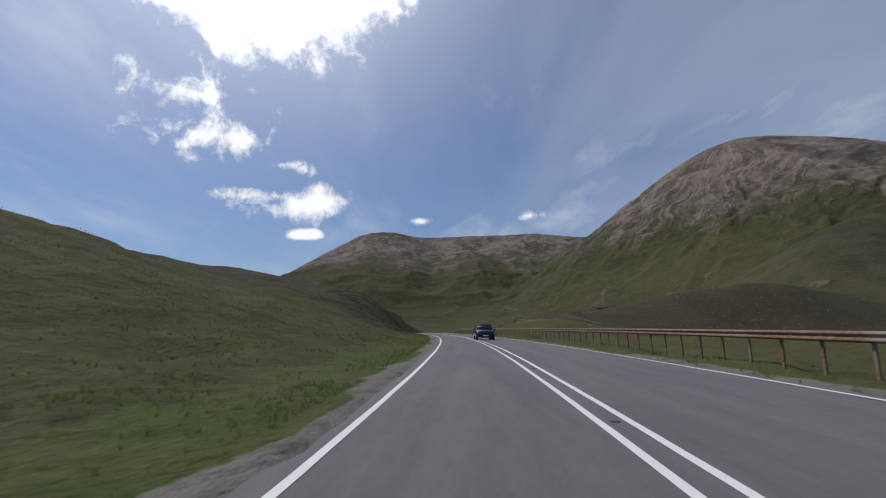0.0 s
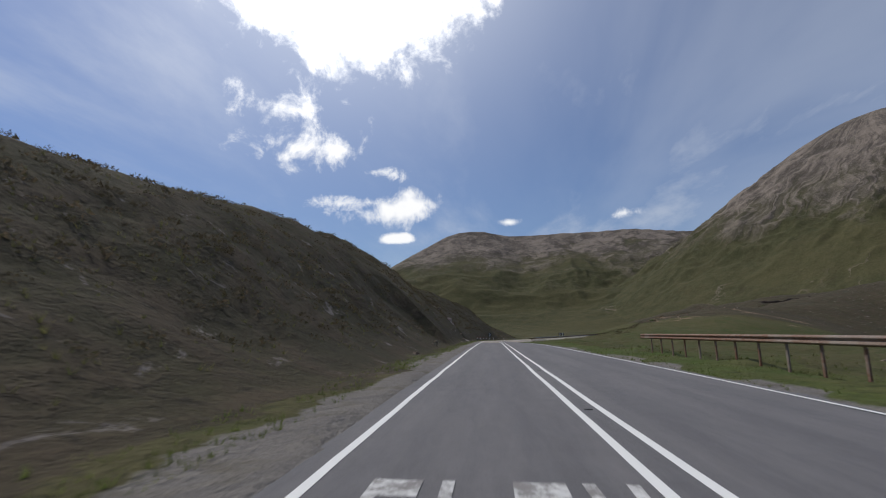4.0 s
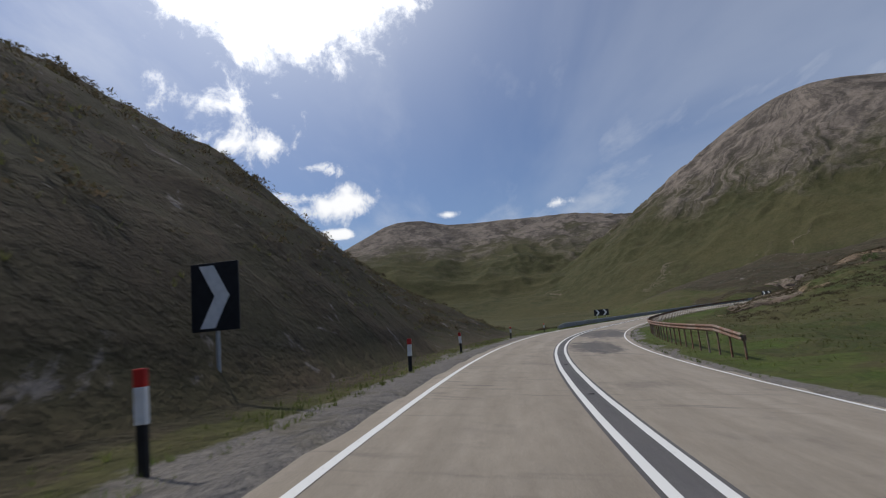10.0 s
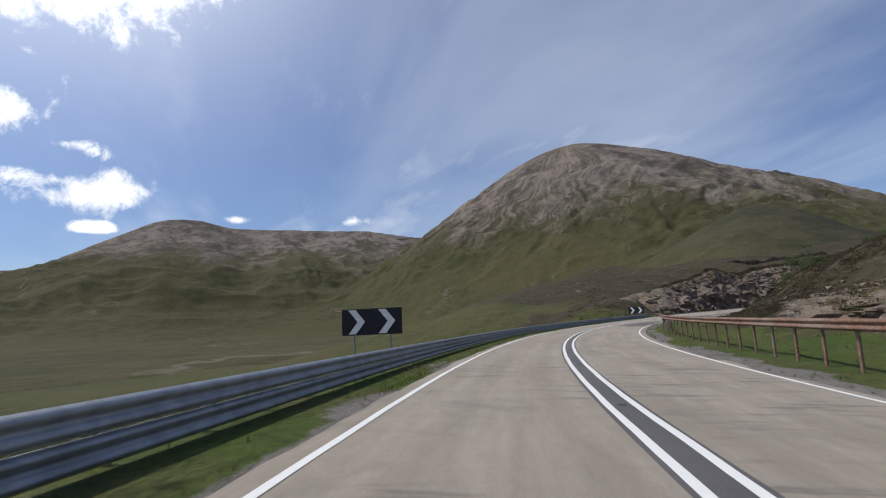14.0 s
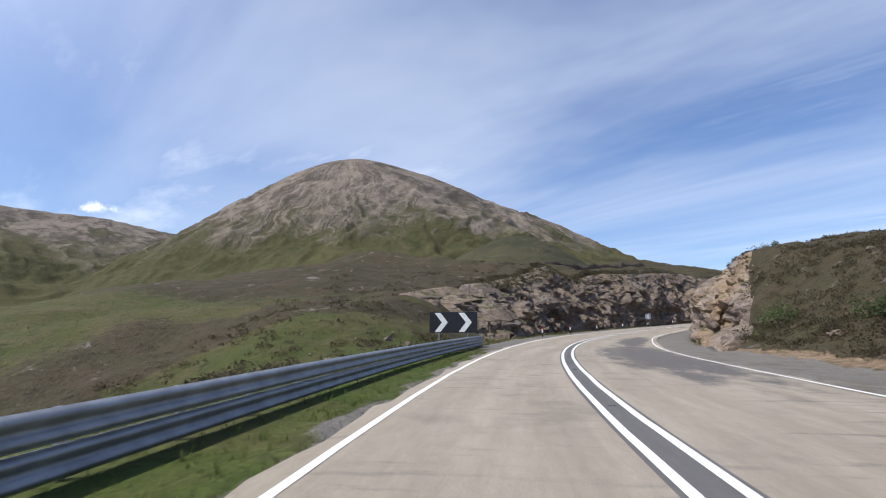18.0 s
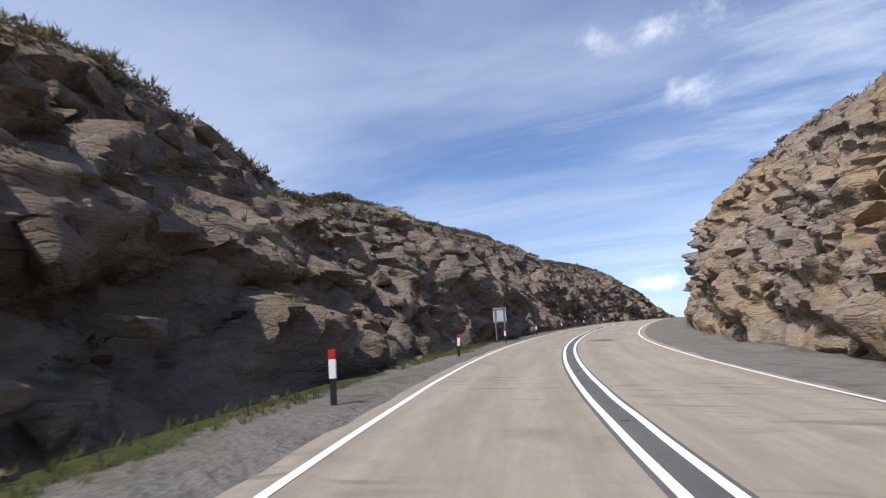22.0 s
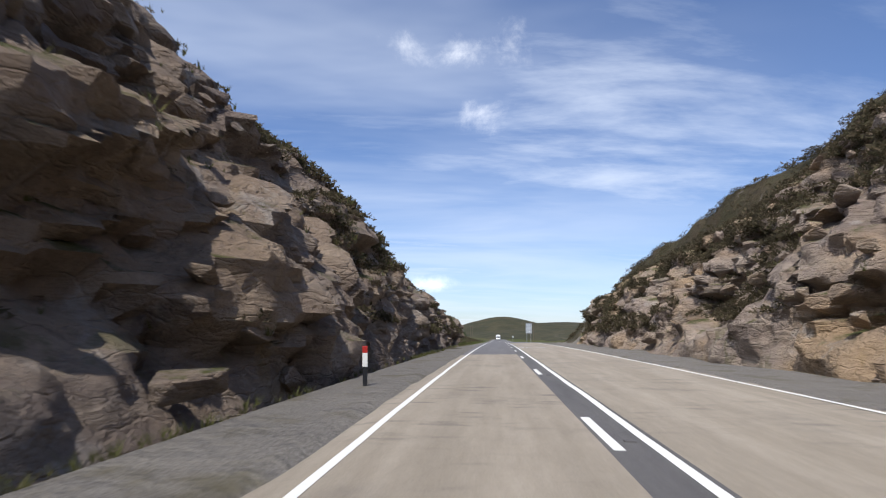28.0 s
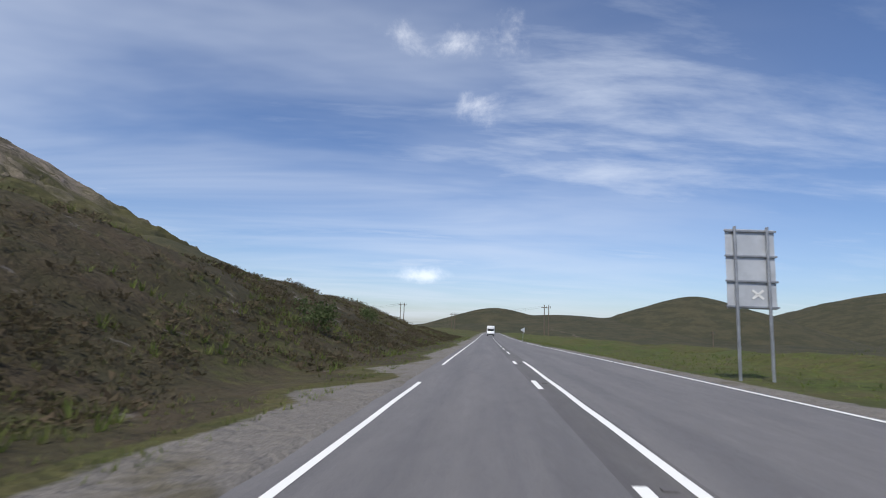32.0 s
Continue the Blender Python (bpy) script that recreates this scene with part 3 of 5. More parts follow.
# the long ridge at the head of the valley: bearing (degrees from +y towards -x), height angle
RIDGE = [(112, 6.0), (104.5, 6.6), (102.4, 7.3), (100.0, 9.25), (98.3, 10.6), (96.6, 11.15), (93.8, 11.2), (91.0, 10.5), (87.0, 10.45), (82.0, 10.35), (78.0, 10.3), (75.0, 9.9), (73.0, 9.5), (66.0, 8.5)]


def far_land(x, y):
    floor = -16 + 5 * fbm(x / 260, y / 260, 0, 4, 5)
    z = floor
    for i, (hx, hy, hh, reach, share, way, p, top) in enumerate(HILLS):
        dx, dy = x - hx, y - hy
        ang = np.arctan2(dy, dx)
        r = np.hypot(dx, dy) / (reach * (1 + share * np.cos(ang - way)))
        r = np.sqrt(r * r + top * top) - top
        up = np.clip(1 - r, 0, 1)
        wx, wy = x + 170 * fbm(x / 420, y / 420, 0, 3, 80), y + 170 * fbm(x / 420, y / 420, 3.3, 3, 81)
        bend = np.arctan2(wy - hy, wx - hx)
        gully = 0.4 * ridged(np.cos(bend) * 3.6 + i, np.sin(bend) * 3.6, r * 1.1, 4, 60 + i) + 0.8 * ridged(wx / 170, wy / 170, 0, 5, 66) - 0.5
        lump = fbm(x / 190, y / 190, 0, 4, 70 + i)
        amp = hh * np.clip(r * 3.5, 0.10, 1) * np.clip(up * 1.8, 0, 1)
        amp = amp * (0.35 + 0.65 * ease(up, 0.18, 0.5))
        z = np.maximum(z, -16 + hh * up ** p + amp * (0.020 * gully + 0.014 * lump))
    pts = np.array([(-215 - 4480 * math.sin(radians(a)), 4480 * math.cos(radians(a)), 4480 * math.tan(radians(e))) for a, e in RIDGE])
    best = np.full(np.shape(x), -1e9)
    for (ax, ay, az), (bx, by, bz) in zip(pts[:-1], pts[1:]):
        ux, uy = bx - ax, by - ay
        k = np.clip(((x - ax) * ux + (y - ay) * uy) / (ux * ux + uy * uy), 0, 1)
        far = np.hypot(x - ax - k * ux, y - ay - k * uy)
        best = np.maximum(best, (az + k * (bz - az)) * np.clip(1 - far / 2100, 0, 1) ** 1.5)
    spur = ridged(x / 620, y / 620, 0, 5, 90) - 0.4
    best = best + 55 * spur * np.clip(best / 300, 0, 1) * np.clip((820 - best) / 500, 0.05, 1)
    return np.maximum(z, best - 16)


def side_profile(s, a, table):
    foot, rise, run, beyond = (cubic(s, table[:, 0], table[:, i]) for i in (1, 2, 3, 4))
    u = np.clip((a - foot) / run, 0, 1)
    steep = np.abs(rise) / run > 0.9
    shape = np.where(steep, u ** 0.85, u * u * (3 - 2 * u) * 0.6 + u * 0.4)
    return rise * shape + beyond * np.maximum(0, a - foot - run) * np.clip(1.0, 0, 1)


def rocky(s, side):
    """How far the slope beside the road is bare rock, 0 to 1."""
    if side < 0:
        return np.maximum(ease(s, 546, 600) * (1 - ease(s, 848, 872)), ease(s, 228, 231) * (1 - ease(s, 235, 238)))
    return np.maximum(ease(s, 558, 571) * (1 - ease(s, 830, 858)), 0.92 * ease(s, 438, 450) * (1 - ease(s, 480, 494)))


def lean(s, side, u):
    """The near end of the right face leans back: the higher up, the later it begins."""
    return np.where((np.asarray(s) > 520) & (np.asarray(s) < 640), s - 28.0 * u * (side > 0), s)


def bare_share(s):
    """How much of the slope's height is bare rock; heather covers the rest."""
    return np.where(np.asarray(s) < 400, 0.62, np.where(np.asarray(s) < 500, 0.5, 1.0) - 0.20 * ease(s, 774, 814) - 0.42 * ease(s, 834, 862))


def sink(s, d):
    """The soil lies deeper where the rock stands before it."""
    out = 0
    for side, table in ((-1, LEFT), (1, RIGHT)):
        a = d * side
        foot, run = (cubic(s, table[:, 0], table[:, i]) for i in (1, 3))
        run = run * bare_share(s)
        k = ease(a, foot - 0.6, foot + 0.5) * (1 - ease(a, foot + run * 0.9, foot + run + 2.0))
        out = out + np.where(np.asarray(s) < 500, 1.4, 4.2) * k * ease(rocky(lean(s, side, np.clip((a - foot) / run, 0, 1)), side), 0.4, 0.95)
    return out


def near_land(s, d):
    x, y, z0, h, b = at_road(s, d)
    left, right = side_profile(s, -d, LEFT), side_profile(s, d, RIGHT)
    prof = np.where(d < 0, left, right)
    out = np.where(d < 0, -d - 4.5, d - 8)
    rough = np.clip(out / 4, 0, 1)
    bumps = rough * (0.30 * fbm(x / 3.1, y / 3.1, 0, 4, 11) + 0.9 * fbm(x / 16, y / 16, 0, 3, 12) * np.clip(out / 14, 0, 1))
    tar_r = far_edge(s) + 0.45
    tar_l = tar_left(s)
    dip = np.where(d < tar_l, -0.05 * ease(tar_l - d, 0, 0.6), np.where(d > tar_r, -0.05 * ease(d - tar_r, 0, 0.7), -0.12))
    dip = np.where((d > tar_l + 0.25) & (d < tar_r - 0.25), -0.14, dip)
    near = road_z(s, d) + prof + bumps + dip
    near = near - sink(s, d)
    w = ease(np.abs(d), 45, 148)
    return x, y, near * (1 - w) + far_land(x, y) * w


def build_ground():
    s = np.concatenate([np.arange(-88, 900, 1.25), np.arange(900, 1419, 5)])
    a = np.concatenate([np.array([2.0, 2.3, 2.8, 3.4, 4.0, 4.6]), np.arange(5.2, 22, 0.7), np.arange(22, 40, 1.5), np.arange(40, 80, 4), np.array([86, 96, 108, 122, 136, 149])])
    d = np.concatenate([-a[::-1], [-1.6, -0.5, 1.6, 3.7, 5.0], np.concatenate([[5.4, 5.8, 6.4, 7.2, 8, 8.8], a[a > 9]])])
    S, D = np.meshgrid(s, d, indexing="ij")
    X, Y, Z = near_land(S, D)
    jit = fbm(X / 4, Y / 4, 0, 3, 21)
    A = np.abs(D)
    tar_r = far_edge(S) + 0.45
    banked = ease(S, 108, 132) * (1 - ease(S, 378, 402))
    verge = np.where(D < 0, 1 - ease(A, 4.6 + jit - 1.6 * banked, 6.6 + jit - 2.4 * banked), (1 - ease(D, 10 + 2.5 * jit, 13 + 2.5 * jit)) * (1 - ease(S, 512, 522)))
    verge = np.where(D < 0, verge * (1 - 0.65 * banked) * (1 - 0.92 * ease(S, 680, 730)), verge)
    verge = np.where((D < 0) & (S > 548), 0.5 * verge * ease(fbm(X / 8, Y / 8, 0, 3, 23), -0.05, 0.40), verge)
    verge = np.maximum(verge, np.where((D > 0) & (D < 26 + 6 * jit) & (S > 889), 0.5, 0))
    heath = np.where(D < 0, ease(A, 5 + jit - 1.8 * banked - 1.6 * ease(S, 680, 720), 7.5 + jit - 3.2 * banked - 3.0 * ease(S, 680, 720)) * np.maximum(banked, ease(S, 556, 585) * (1 - ease(S, 930, 1000))),
                     ease(D, 13 + 3 * jit - 3.4 * ease(S, 490, 510) * (1 - ease(S, 580, 600)) - 1.9 * ease(S, 700, 800) - 2.2 * ease(S, 785, 825), 17 + 4 * jit - 5.4 * ease(S, 490, 510) * (1 - ease(S, 580, 600)) - 2.5 * ease(S, 700, 800) - 3.0 * ease(S, 785, 825)) * ease(S, 440, 480) * (1 - ease(S, 868, 876)))
    moor = ease(fbm(X / 9, Y / 9, 0, 4, 37), -0.12, 0.22) * ease(A, 5.2 + jit, 6.6 + jit) * (1 - 0.7 * ease(A, 14, 34))
    heath = np.maximum(heath, np.where((D < 0) & (S > 402) & (S < 585), moor, 0))
    heath = np.where((D < 0) & (S > 835), heath * (1 - 0.45 * ease(fbm(X / 5, Y / 5, 0, 3, 29), -0.05, 0.35)), heath)
    gravel = np.where(D < 0, np.maximum((1 - ease(A, 3.5 + 0.9 * jit - 0.5 * ease(S, 800, 840), 4.5 + 0.9 * jit - 0.5 * ease(S, 800, 840))) * ease(S, 548, 558), 1 - ease(A, 2.25 + 0.4 * jit + 0.5 * banked, 2.75 + 0.5 * jit + 0.9 * banked)),
                      np.maximum((1 - ease(D, 10.7 + 0.7 * jit, 11.7 + 0.7 * jit)) * ease(S, 510 + 4 * jit, 520 + 4 * jit) * (1 - ease(S, 836, 846)), 1 - ease(D - tar_r, 0.3 + 0.5 * jit, 1.0 + 0.6 * jit)))
    gravel = np.maximum(gravel, np.where(D > 0, (1 - ease(D, np.interp(S, (836, 862, 874), (10.4, 11.0, 36)) + jit, np.interp(S, (836, 862, 874), (11.2, 11.9, 46)) + 2 * jit)) * ease(S, 836 + 3 * jit, 842 + 3 * jit) * (1 - ease(S, 885 + 4 * jit, 893 + 4 * jit)), 0))
    foot = cubic(S, RIGHT[:, 0], RIGHT[:, 1])
    soil = np.where(D > 0, ease(D, foot - 1.2 + jit, foot - 0.2 + jit) * (1 - ease(D, foot + 0.2 + 1.2 * jit, foot + 1.1 + 1.6 * jit)) * ease(S, 506 + 3 * jit, 518 + 3 * jit) * (1 - ease(S, 566, 578)), 0)
    soil = np.maximum(soil, np.where((D > 0) & (S > 430) & (S < 500), 0.55 * ease(fbm(X / 6, Y / 6, 0, 4, 47), 0.15, 0.35) * ease(D, 13, 15), 0))
    me = mesh_grid("ground", X, Y, Z, [GROUND])
    for key, arr in (("verge", verge), ("heath", heath), ("soil", soil), ("gravel", gravel)):
        me.attributes.new(key, "FLOAT", "POINT").data.foreach_set("value", arr.ravel().astype(np.float32))
    link("ground", me, label="rough grass and heather ground with gravel edges beside the road", category="ground", kind="structure")
    # the land beyond
    gx = np.concatenate([np.arange(-5400, -3700, 22.0), np.arange(-3700, -900, 10.0), np.arange(-900, 3000, 26.0)])
    gy = np.concatenate([np.arange(-2600, 300, 22.0), np.arange(300, 2700, 10.0), np.arange(2700, 4700, 26.0)])
    X, Y = np.meshgrid(gx, gy, indexing="ij")
    Z = far_land(X, Y)
    k = slice(0, len(RS), 16)
    best = np.full(X.shape, 1e9)
    for x, y in zip(RX[k], RY[k]):
        best = np.minimum(best, (X - x) ** 2 + (Y - y) ** 2)
    best = np.sqrt(best)
    Z = Z - 40 * (1 - ease(best, 70, 146))
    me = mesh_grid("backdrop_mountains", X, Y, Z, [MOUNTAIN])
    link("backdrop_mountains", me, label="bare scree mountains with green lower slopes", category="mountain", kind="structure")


build_ground()


# ---- road ----
def build_road():
    s = np.arange(-88, 1419, 1.0)
    u = np.array([-2.0, -1.56, -0.8, 0.0, 0.8, 1.22, 1.82, 2.6, 3.4, 4.2, 5.0, 5.45])
    S, U = np.meshgrid(s, u, indexing="ij")
    own, mid, far = tar_left(S), centre(S), far_edge(S) + 0.45
    D = np.where(U < 1.3, own + (U + 2.0) * (mid - 0.34 - own) / 3.22, mid + 0.34 + (U - 1.82) * (far - mid - 0.34) / 3.63)
    x, y, _, _, _ = at_road(S, D)
    z = road_z(S, D)
    z[:, 0] -= 0.05 + 0.03 * fbm(s / 1.5, s * 0, 0, 2, 3)
    z[:, -1] -= 0.05 + 0.03 * fbm(s / 1.5, s * 0, 0, 2, 4)
    sc, dc = np.meshgrid((s[:-1] + s[1:]) / 2, (u[:-1] + u[1:]) / 2, indexing="ij")
    fm = np.zeros(sc.shape, int)
    own = dc < 1.5
    fm[own & (sc > 212) & (sc < 795)] = 1
    fm[~own & (sc > 285) & (sc < 850)] = 1
    fm[(dc > 1.22) & (dc < 1.82) & (sc > 212)] = 2
    me = mesh_grid("road", x, y, z, [TAR_GREY, TAR_TAN, TAR_DARK], fm, np.stack([S, D], -1))
    link("road", me, label="two-lane asphalt road, grey then buff, with worn wheel tracks", category="road", kind="structure")


build_road()


def stripe(name, s0, s1, d, width, label=""):
    s = np.linspace(s0, s1, max(2, int((s1 - s0) / 1.0) + 1))
    d = d(s) if callable(d) else d + s * 0
    wob = 0.012 * fbm(s / 2.5, d, 0, 2, 8)
    S = np.repeat(s[:, None], 2, 1)
    D = np.stack([d - width / 2 + wob, d + width / 2 + wob], 1)
    x, y, _, _, _ = at_road(S, D)
    return mesh_grid(name, x, y, road_z(S, D) + 0.006, [PAINT])


def build_lines():
    root = link("road_markings", None, label="white painted road lines, solid and broken", category="road marking", kind="structure")
    link("edge_line", stripe("edge_line", -88, 891.5, left_edge, 0.11), root)
    link("edge_line", stripe("edge_line", -88, 861, far_edge, 0.11), root)
    link("edge_line", stripe("edge_line", 884, 1400, far_edge, 0.11), root)
    link("centre_line", stripe("centre_line", -88, 902, lambda s: centre(s) + GAP, 0.12), root)
    link("centre_line", stripe("centre_line", -88, 668, lambda s: centre(s) - GAP, 0.12), root)
    for k in range(24):
        link("centre_dash", stripe("centre_dash", 670 + 10 * k, 672.2 + 10 * k, lambda s: centre(s) - GAP, 0.13), root)
    for k in range(45):
        link("centre_dash", stripe("centre_dash", 911 + 9 * k, 915 + 9 * k, centre, 0.12), root)
    link("edge_line", stripe("edge_line", 899, 1400, left_edge, 0.11), root)


# the word on the tarmac: strokes of each letter in a unit box, as x0, y0, x1, y1
STROKES = {"S": [(0, .09, 1, .09), (.9, 0, .9, .5), (0, .5, 1, .5), (.1, .5, .1, 1), (0, .91, 1, .91)], "L": [(.1, 0, .1, 1), (0, .09, 1, .09)],
           "O": [(.1, 0, .1, 1), (.9, 0, .9, 1), (0, .09, 1, .09), (0, .91, 1, .91)], "W": [(.06, 1, .28, 0), (.28, 0, .5, .7), (.5, .7, .72, 0), (.72, 0, .94, 1)]}


def road_word(s, d, turned):
    """The word SLOW, drawn out along the lane; turned: read by those who come the other way."""
    root = link("slow_marking", None, label="worn white painted word SLOW on the asphalt", category="road marking", group="painted words on the road", kind="structure")
    f = -1 if turned else 1
    for i, letter in enumerate("SLOW"):
        co, faces = [], []
        for x0, y0, x1, y1 in STROKES[letter]:
            flat = abs(y1 - y0) < 0.01
            for k in range(4):
                a, b = k / 4, (k + 1) / 4
                quad = []
                for q, w in ((a, -1), (b, -1), (b, 1), (a, 1)):
                    px, py = x0 + (x1 - x0) * q, y0 + (y1 - y0) * q
                    px, py = (px, py + w * 0.085) if flat else (px + w * 0.13, py)
                    quad.append((s + f * (min(1, max(0, py)) - 0.5) * 2.9, d + f * ((i - 1.5) * 0.60 + (px - 0.5) * 0.42)))
                faces.append(tuple(range(len(co), len(co) + 4)))
                for qs, qd in quad:
                    x, y, _, _, _ = at_road(qs, qd)
                    co.append((float(x), float(y), float(road_z(qs, qd)) + 0.007 + 0.0006 * (k % 2)))
        me = bpy.data.meshes.new("letter")
        me.from_pydata(co, [], faces)
        me.materials.append(PAINT_WORN)
        link("letter", me, root)


def build_studs():
    """Reflecting road studs between the centre lines."""
    bm = box(bmesh.new(), 0, 0, 0.006, 0.13, 0.10, 0.022, 0.006)
    me = bpy.data.meshes.new("road_stud")
    bm.to_mesh(me)
    bm.free()
    me.materials.append(TAR_DARK)
    root = link("road_studs", None, label="small dark reflecting studs set along the centre of the road", category="road stud", kind="structure")
    for k in range(100):
        s = -20 + 9.3 * k
        x, y, z, h, _ = (float(v) for v in at_road(s, centre(s)))
        ob = link("road_stud", me, root)
        ob.matrix_basis = pose(x, y, float(road_z(s, centre(s))), 0, 0, math.degrees(h))


build_lines()
road_word(132, 0.1, False)
road_word(811, 3.0, True)
road_word(880.5, 3.4, True)
build_studs()


# ---- rock faces of the cutting ----
LEDGES, BROWS, COVER = [], [], []


def rock_face(name, side, s0, s1, step, rows, mat, seed, label):
    table = LEFT if side < 0 else RIGHT
    s = np.arange(s0, s1, step)
    v = np.linspace(-0.04, 1.10, rows)
    S, V = np.meshgrid(s, v, indexing="ij")
    foot, rise, run = (cubic(S, table[:, 0], table[:, i]) for i in (1, 2, 3))
    rise, run = rise * bare_share(S), run * bare_share(S)
    vv = np.clip(V, 0, 1)
    A = foot + run * (0.30 * vv + 0.70 * vv ** 1.8) + np.maximum(V - 1, 0) * 16
    Hh = rise * vv ** 0.95 + np.maximum(V - 1, 0) * 4.0 + np.minimum(V, 0) * 6
    x, y, _, hd, _ = at_road(S, A * side)
    z = road_z(S, A * side) + Hh
    # coordinates along the tilted beds
    tu = S * 0.94 + Hh * 0.34 + A * 0.3
    tv = -S * 0.30 + Hh * 0.95
    warp = 0.45 * fbm(S / 4.0, Hh / 4.0, A / 4.0, 3, seed + 9)
    c1, e1 = cells(tu / 6.5 + warp, tv / 2.3 + warp, A / 3.0 + warp, seed)
    c2, e2 = cells(tu / 2.4 + 1.5 * warp, tv / 0.95 + warp, A / 1.5 + warp, seed + 50)
    c3, _ = cells(tu / 0.8, tv / 0.42 + warp, A / 0.8, seed + 90)
    big = fbm(S / 12.0, Hh / 8.0, 0, 3, seed + 3)
    soft1, soft2 = ease(e1, 0.0, 0.22), ease(e2, 0.0, 0.25)
    bulge = (1.5 * big + 1.3 * (c1 - 0.5) * soft1 - 0.45 * (1 - soft1) + 0.6 * (c2 - 0.5) * soft2 - 0.16 * (1 - soft2) + 0.24 * (c3 - 0.5)
             + 0.20 * ridged(tu / 3.2, tv / 0.8, A / 2, 4, seed + 7) + 0.14 * fbm(S / 0.8, Hh / 0.6, A, 3, seed + 8))
    hollow = ease(fbm(S / 10.0, 2.0, 0, 3, seed + 21), -0.25, 0.35)
    bulge = bulge - 1.3 * hollow * np.exp(-((V - 0.17) / 0.11) ** 2) - 1.0 * ease(fbm(S / 5.5, Hh / 2.6, 0, 3, seed + 22), 0.30, 0.62)
    edge = ease(V, -0.03, 0.10) * (1 - 0.8 * ease(V, 0.62, 1.0)) * (1 - ease(V, 0.98, 1.08)) * np.sqrt(rocky(lean(S, side, vv), side))
    bulge = bulge * (0.25 + 0.75 * edge)
    z = z + edge * (0.40 * (c1 - 0.5) + 0.22 * (c2 - 0.5)) - 1.2 * ease(V, 1.04, 1.10) - 0.4 * (1 - edge)
    bare = rocky(lean(S, side, vv), side)
    bare = np.clip(bare + 3.2 * bare * (1 - bare) * fbm(S / 4.5, Hh / 2.5, 0, 4, seed + 5), 0, 1)
    z = z - (1 - ease(bare, 0.05, 0.75)) * 3.2
    x, y = x - side * bulge * np.cos(hd), y - side * bulge * np.sin(hd)
    # ledges where plants find a hold
    du = np.stack([np.gradient(q, axis=0) for q in (x, y, z)], -1)
    dv = np.stack([np.gradient(q, axis=1) for q in (x, y, z)], -1)
    nz = np.cross(du, dv)
    nz = np.abs(nz[..., 2]) / (np.linalg.norm(nz, axis=-1) + 1e-9)
    hold = (nz > 0.62) & (V > 0.06) & (V < 1.02) & (bare > 0.6) & (fbm(S / 5.0, Hh / 3.0, 0, 3, seed + 33) > -0.05)
    LEDGES.append(np.stack([x[hold], y[hold], z[hold]], 1))
    brow = (V > 0.84) & (V < 1.05) & (bare > 0.45)
    BROWS.append(np.stack([x[brow], y[brow], z[brow], S[brow]], 1))
    # heather patches over the low northern end of the faces
    over = (S > 786) & (V > 0.12) & (V < 1.04) & (bare > 0.5) & (fbm(S / 6.0 + Hh / 5.0, Hh / 1.6 - S / 9.0, 0, 4, seed + 41) > 0.34 - 0.55 * V)
    COVER.append(np.stack([x[over], y[over], z[over]], 1))
    if side < 0:
        x, y, z = x[:, ::-1], y[:, ::-1], z[:, ::-1]
    me = mesh_grid(name, x, y, z, [mat])
    me.set_sharp_from_angle(angle=radians(36))
    return link(name, me, label=label, category="rock face", kind="structure")


face_left = rock_face("rock_face_left", -1, 538, 850, 0.22, 70, ROCK, 100, "blasted brown rock face of the road cutting")
face_right = rock_face("rock_face_right", 1, 545, 862, 0.22, 70, ROCK_WARM, 200, "sunlit rusty rock face of the road cutting")
rock_face("rock_outcrop", 1, 432, 498, 0.25, 56, ROCK, 400, "broken brown rock slabs on the heather slope inside the bend")
rock_face("rock_outcrop", -1, 223, 246, 0.2, 60, ROCK_GREY, 300, "grey weathered rock outcrop in the heather bank")


def stone_mesh(name, seed, mat, blocky):
    rng = random.Random(seed)
    bm = bmesh.new()
    pts = []
    for _ in range(16 if blocky else 11):
        p = Vector((rng.uniform(-1, 1), rng.uniform(-1, 1), rng.uniform(-1, 1)))
        p = p / max(abs(p.x), abs(p.y), abs(p.z)) if blocky else p.normalized()
        pts.append(bm.verts.new(Vector((p.x * 0.5, p.y * 0.42, p.z * 0.34)) * rng.uniform(0.82, 1.0)))
    bmesh.ops.convex_hull(bm, input=pts)
    bmesh.ops.delete(bm, geom=[v for v in bm.verts if not v.link_faces], context="VERTS")
    bmesh.ops.bevel(bm, geom=list(bm.edges), offset=0.025, segments=1, affect="EDGES")
    me = bpy.data.meshes.new(name)
    bm.to_mesh(me)
    bm.free()
    me.materials.append(mat)
    return me


BLOCKS = [stone_mesh("block", 10 + i, ROCK, True) for i in range(7)]
BLOCKS_WARM = [stone_mesh("block", 30 + i, ROCK_WARM, True) for i in range(7)]
BOULDERS = [stone_mesh("boulder", 50 + i, ROCK, False) for i in range(6)]


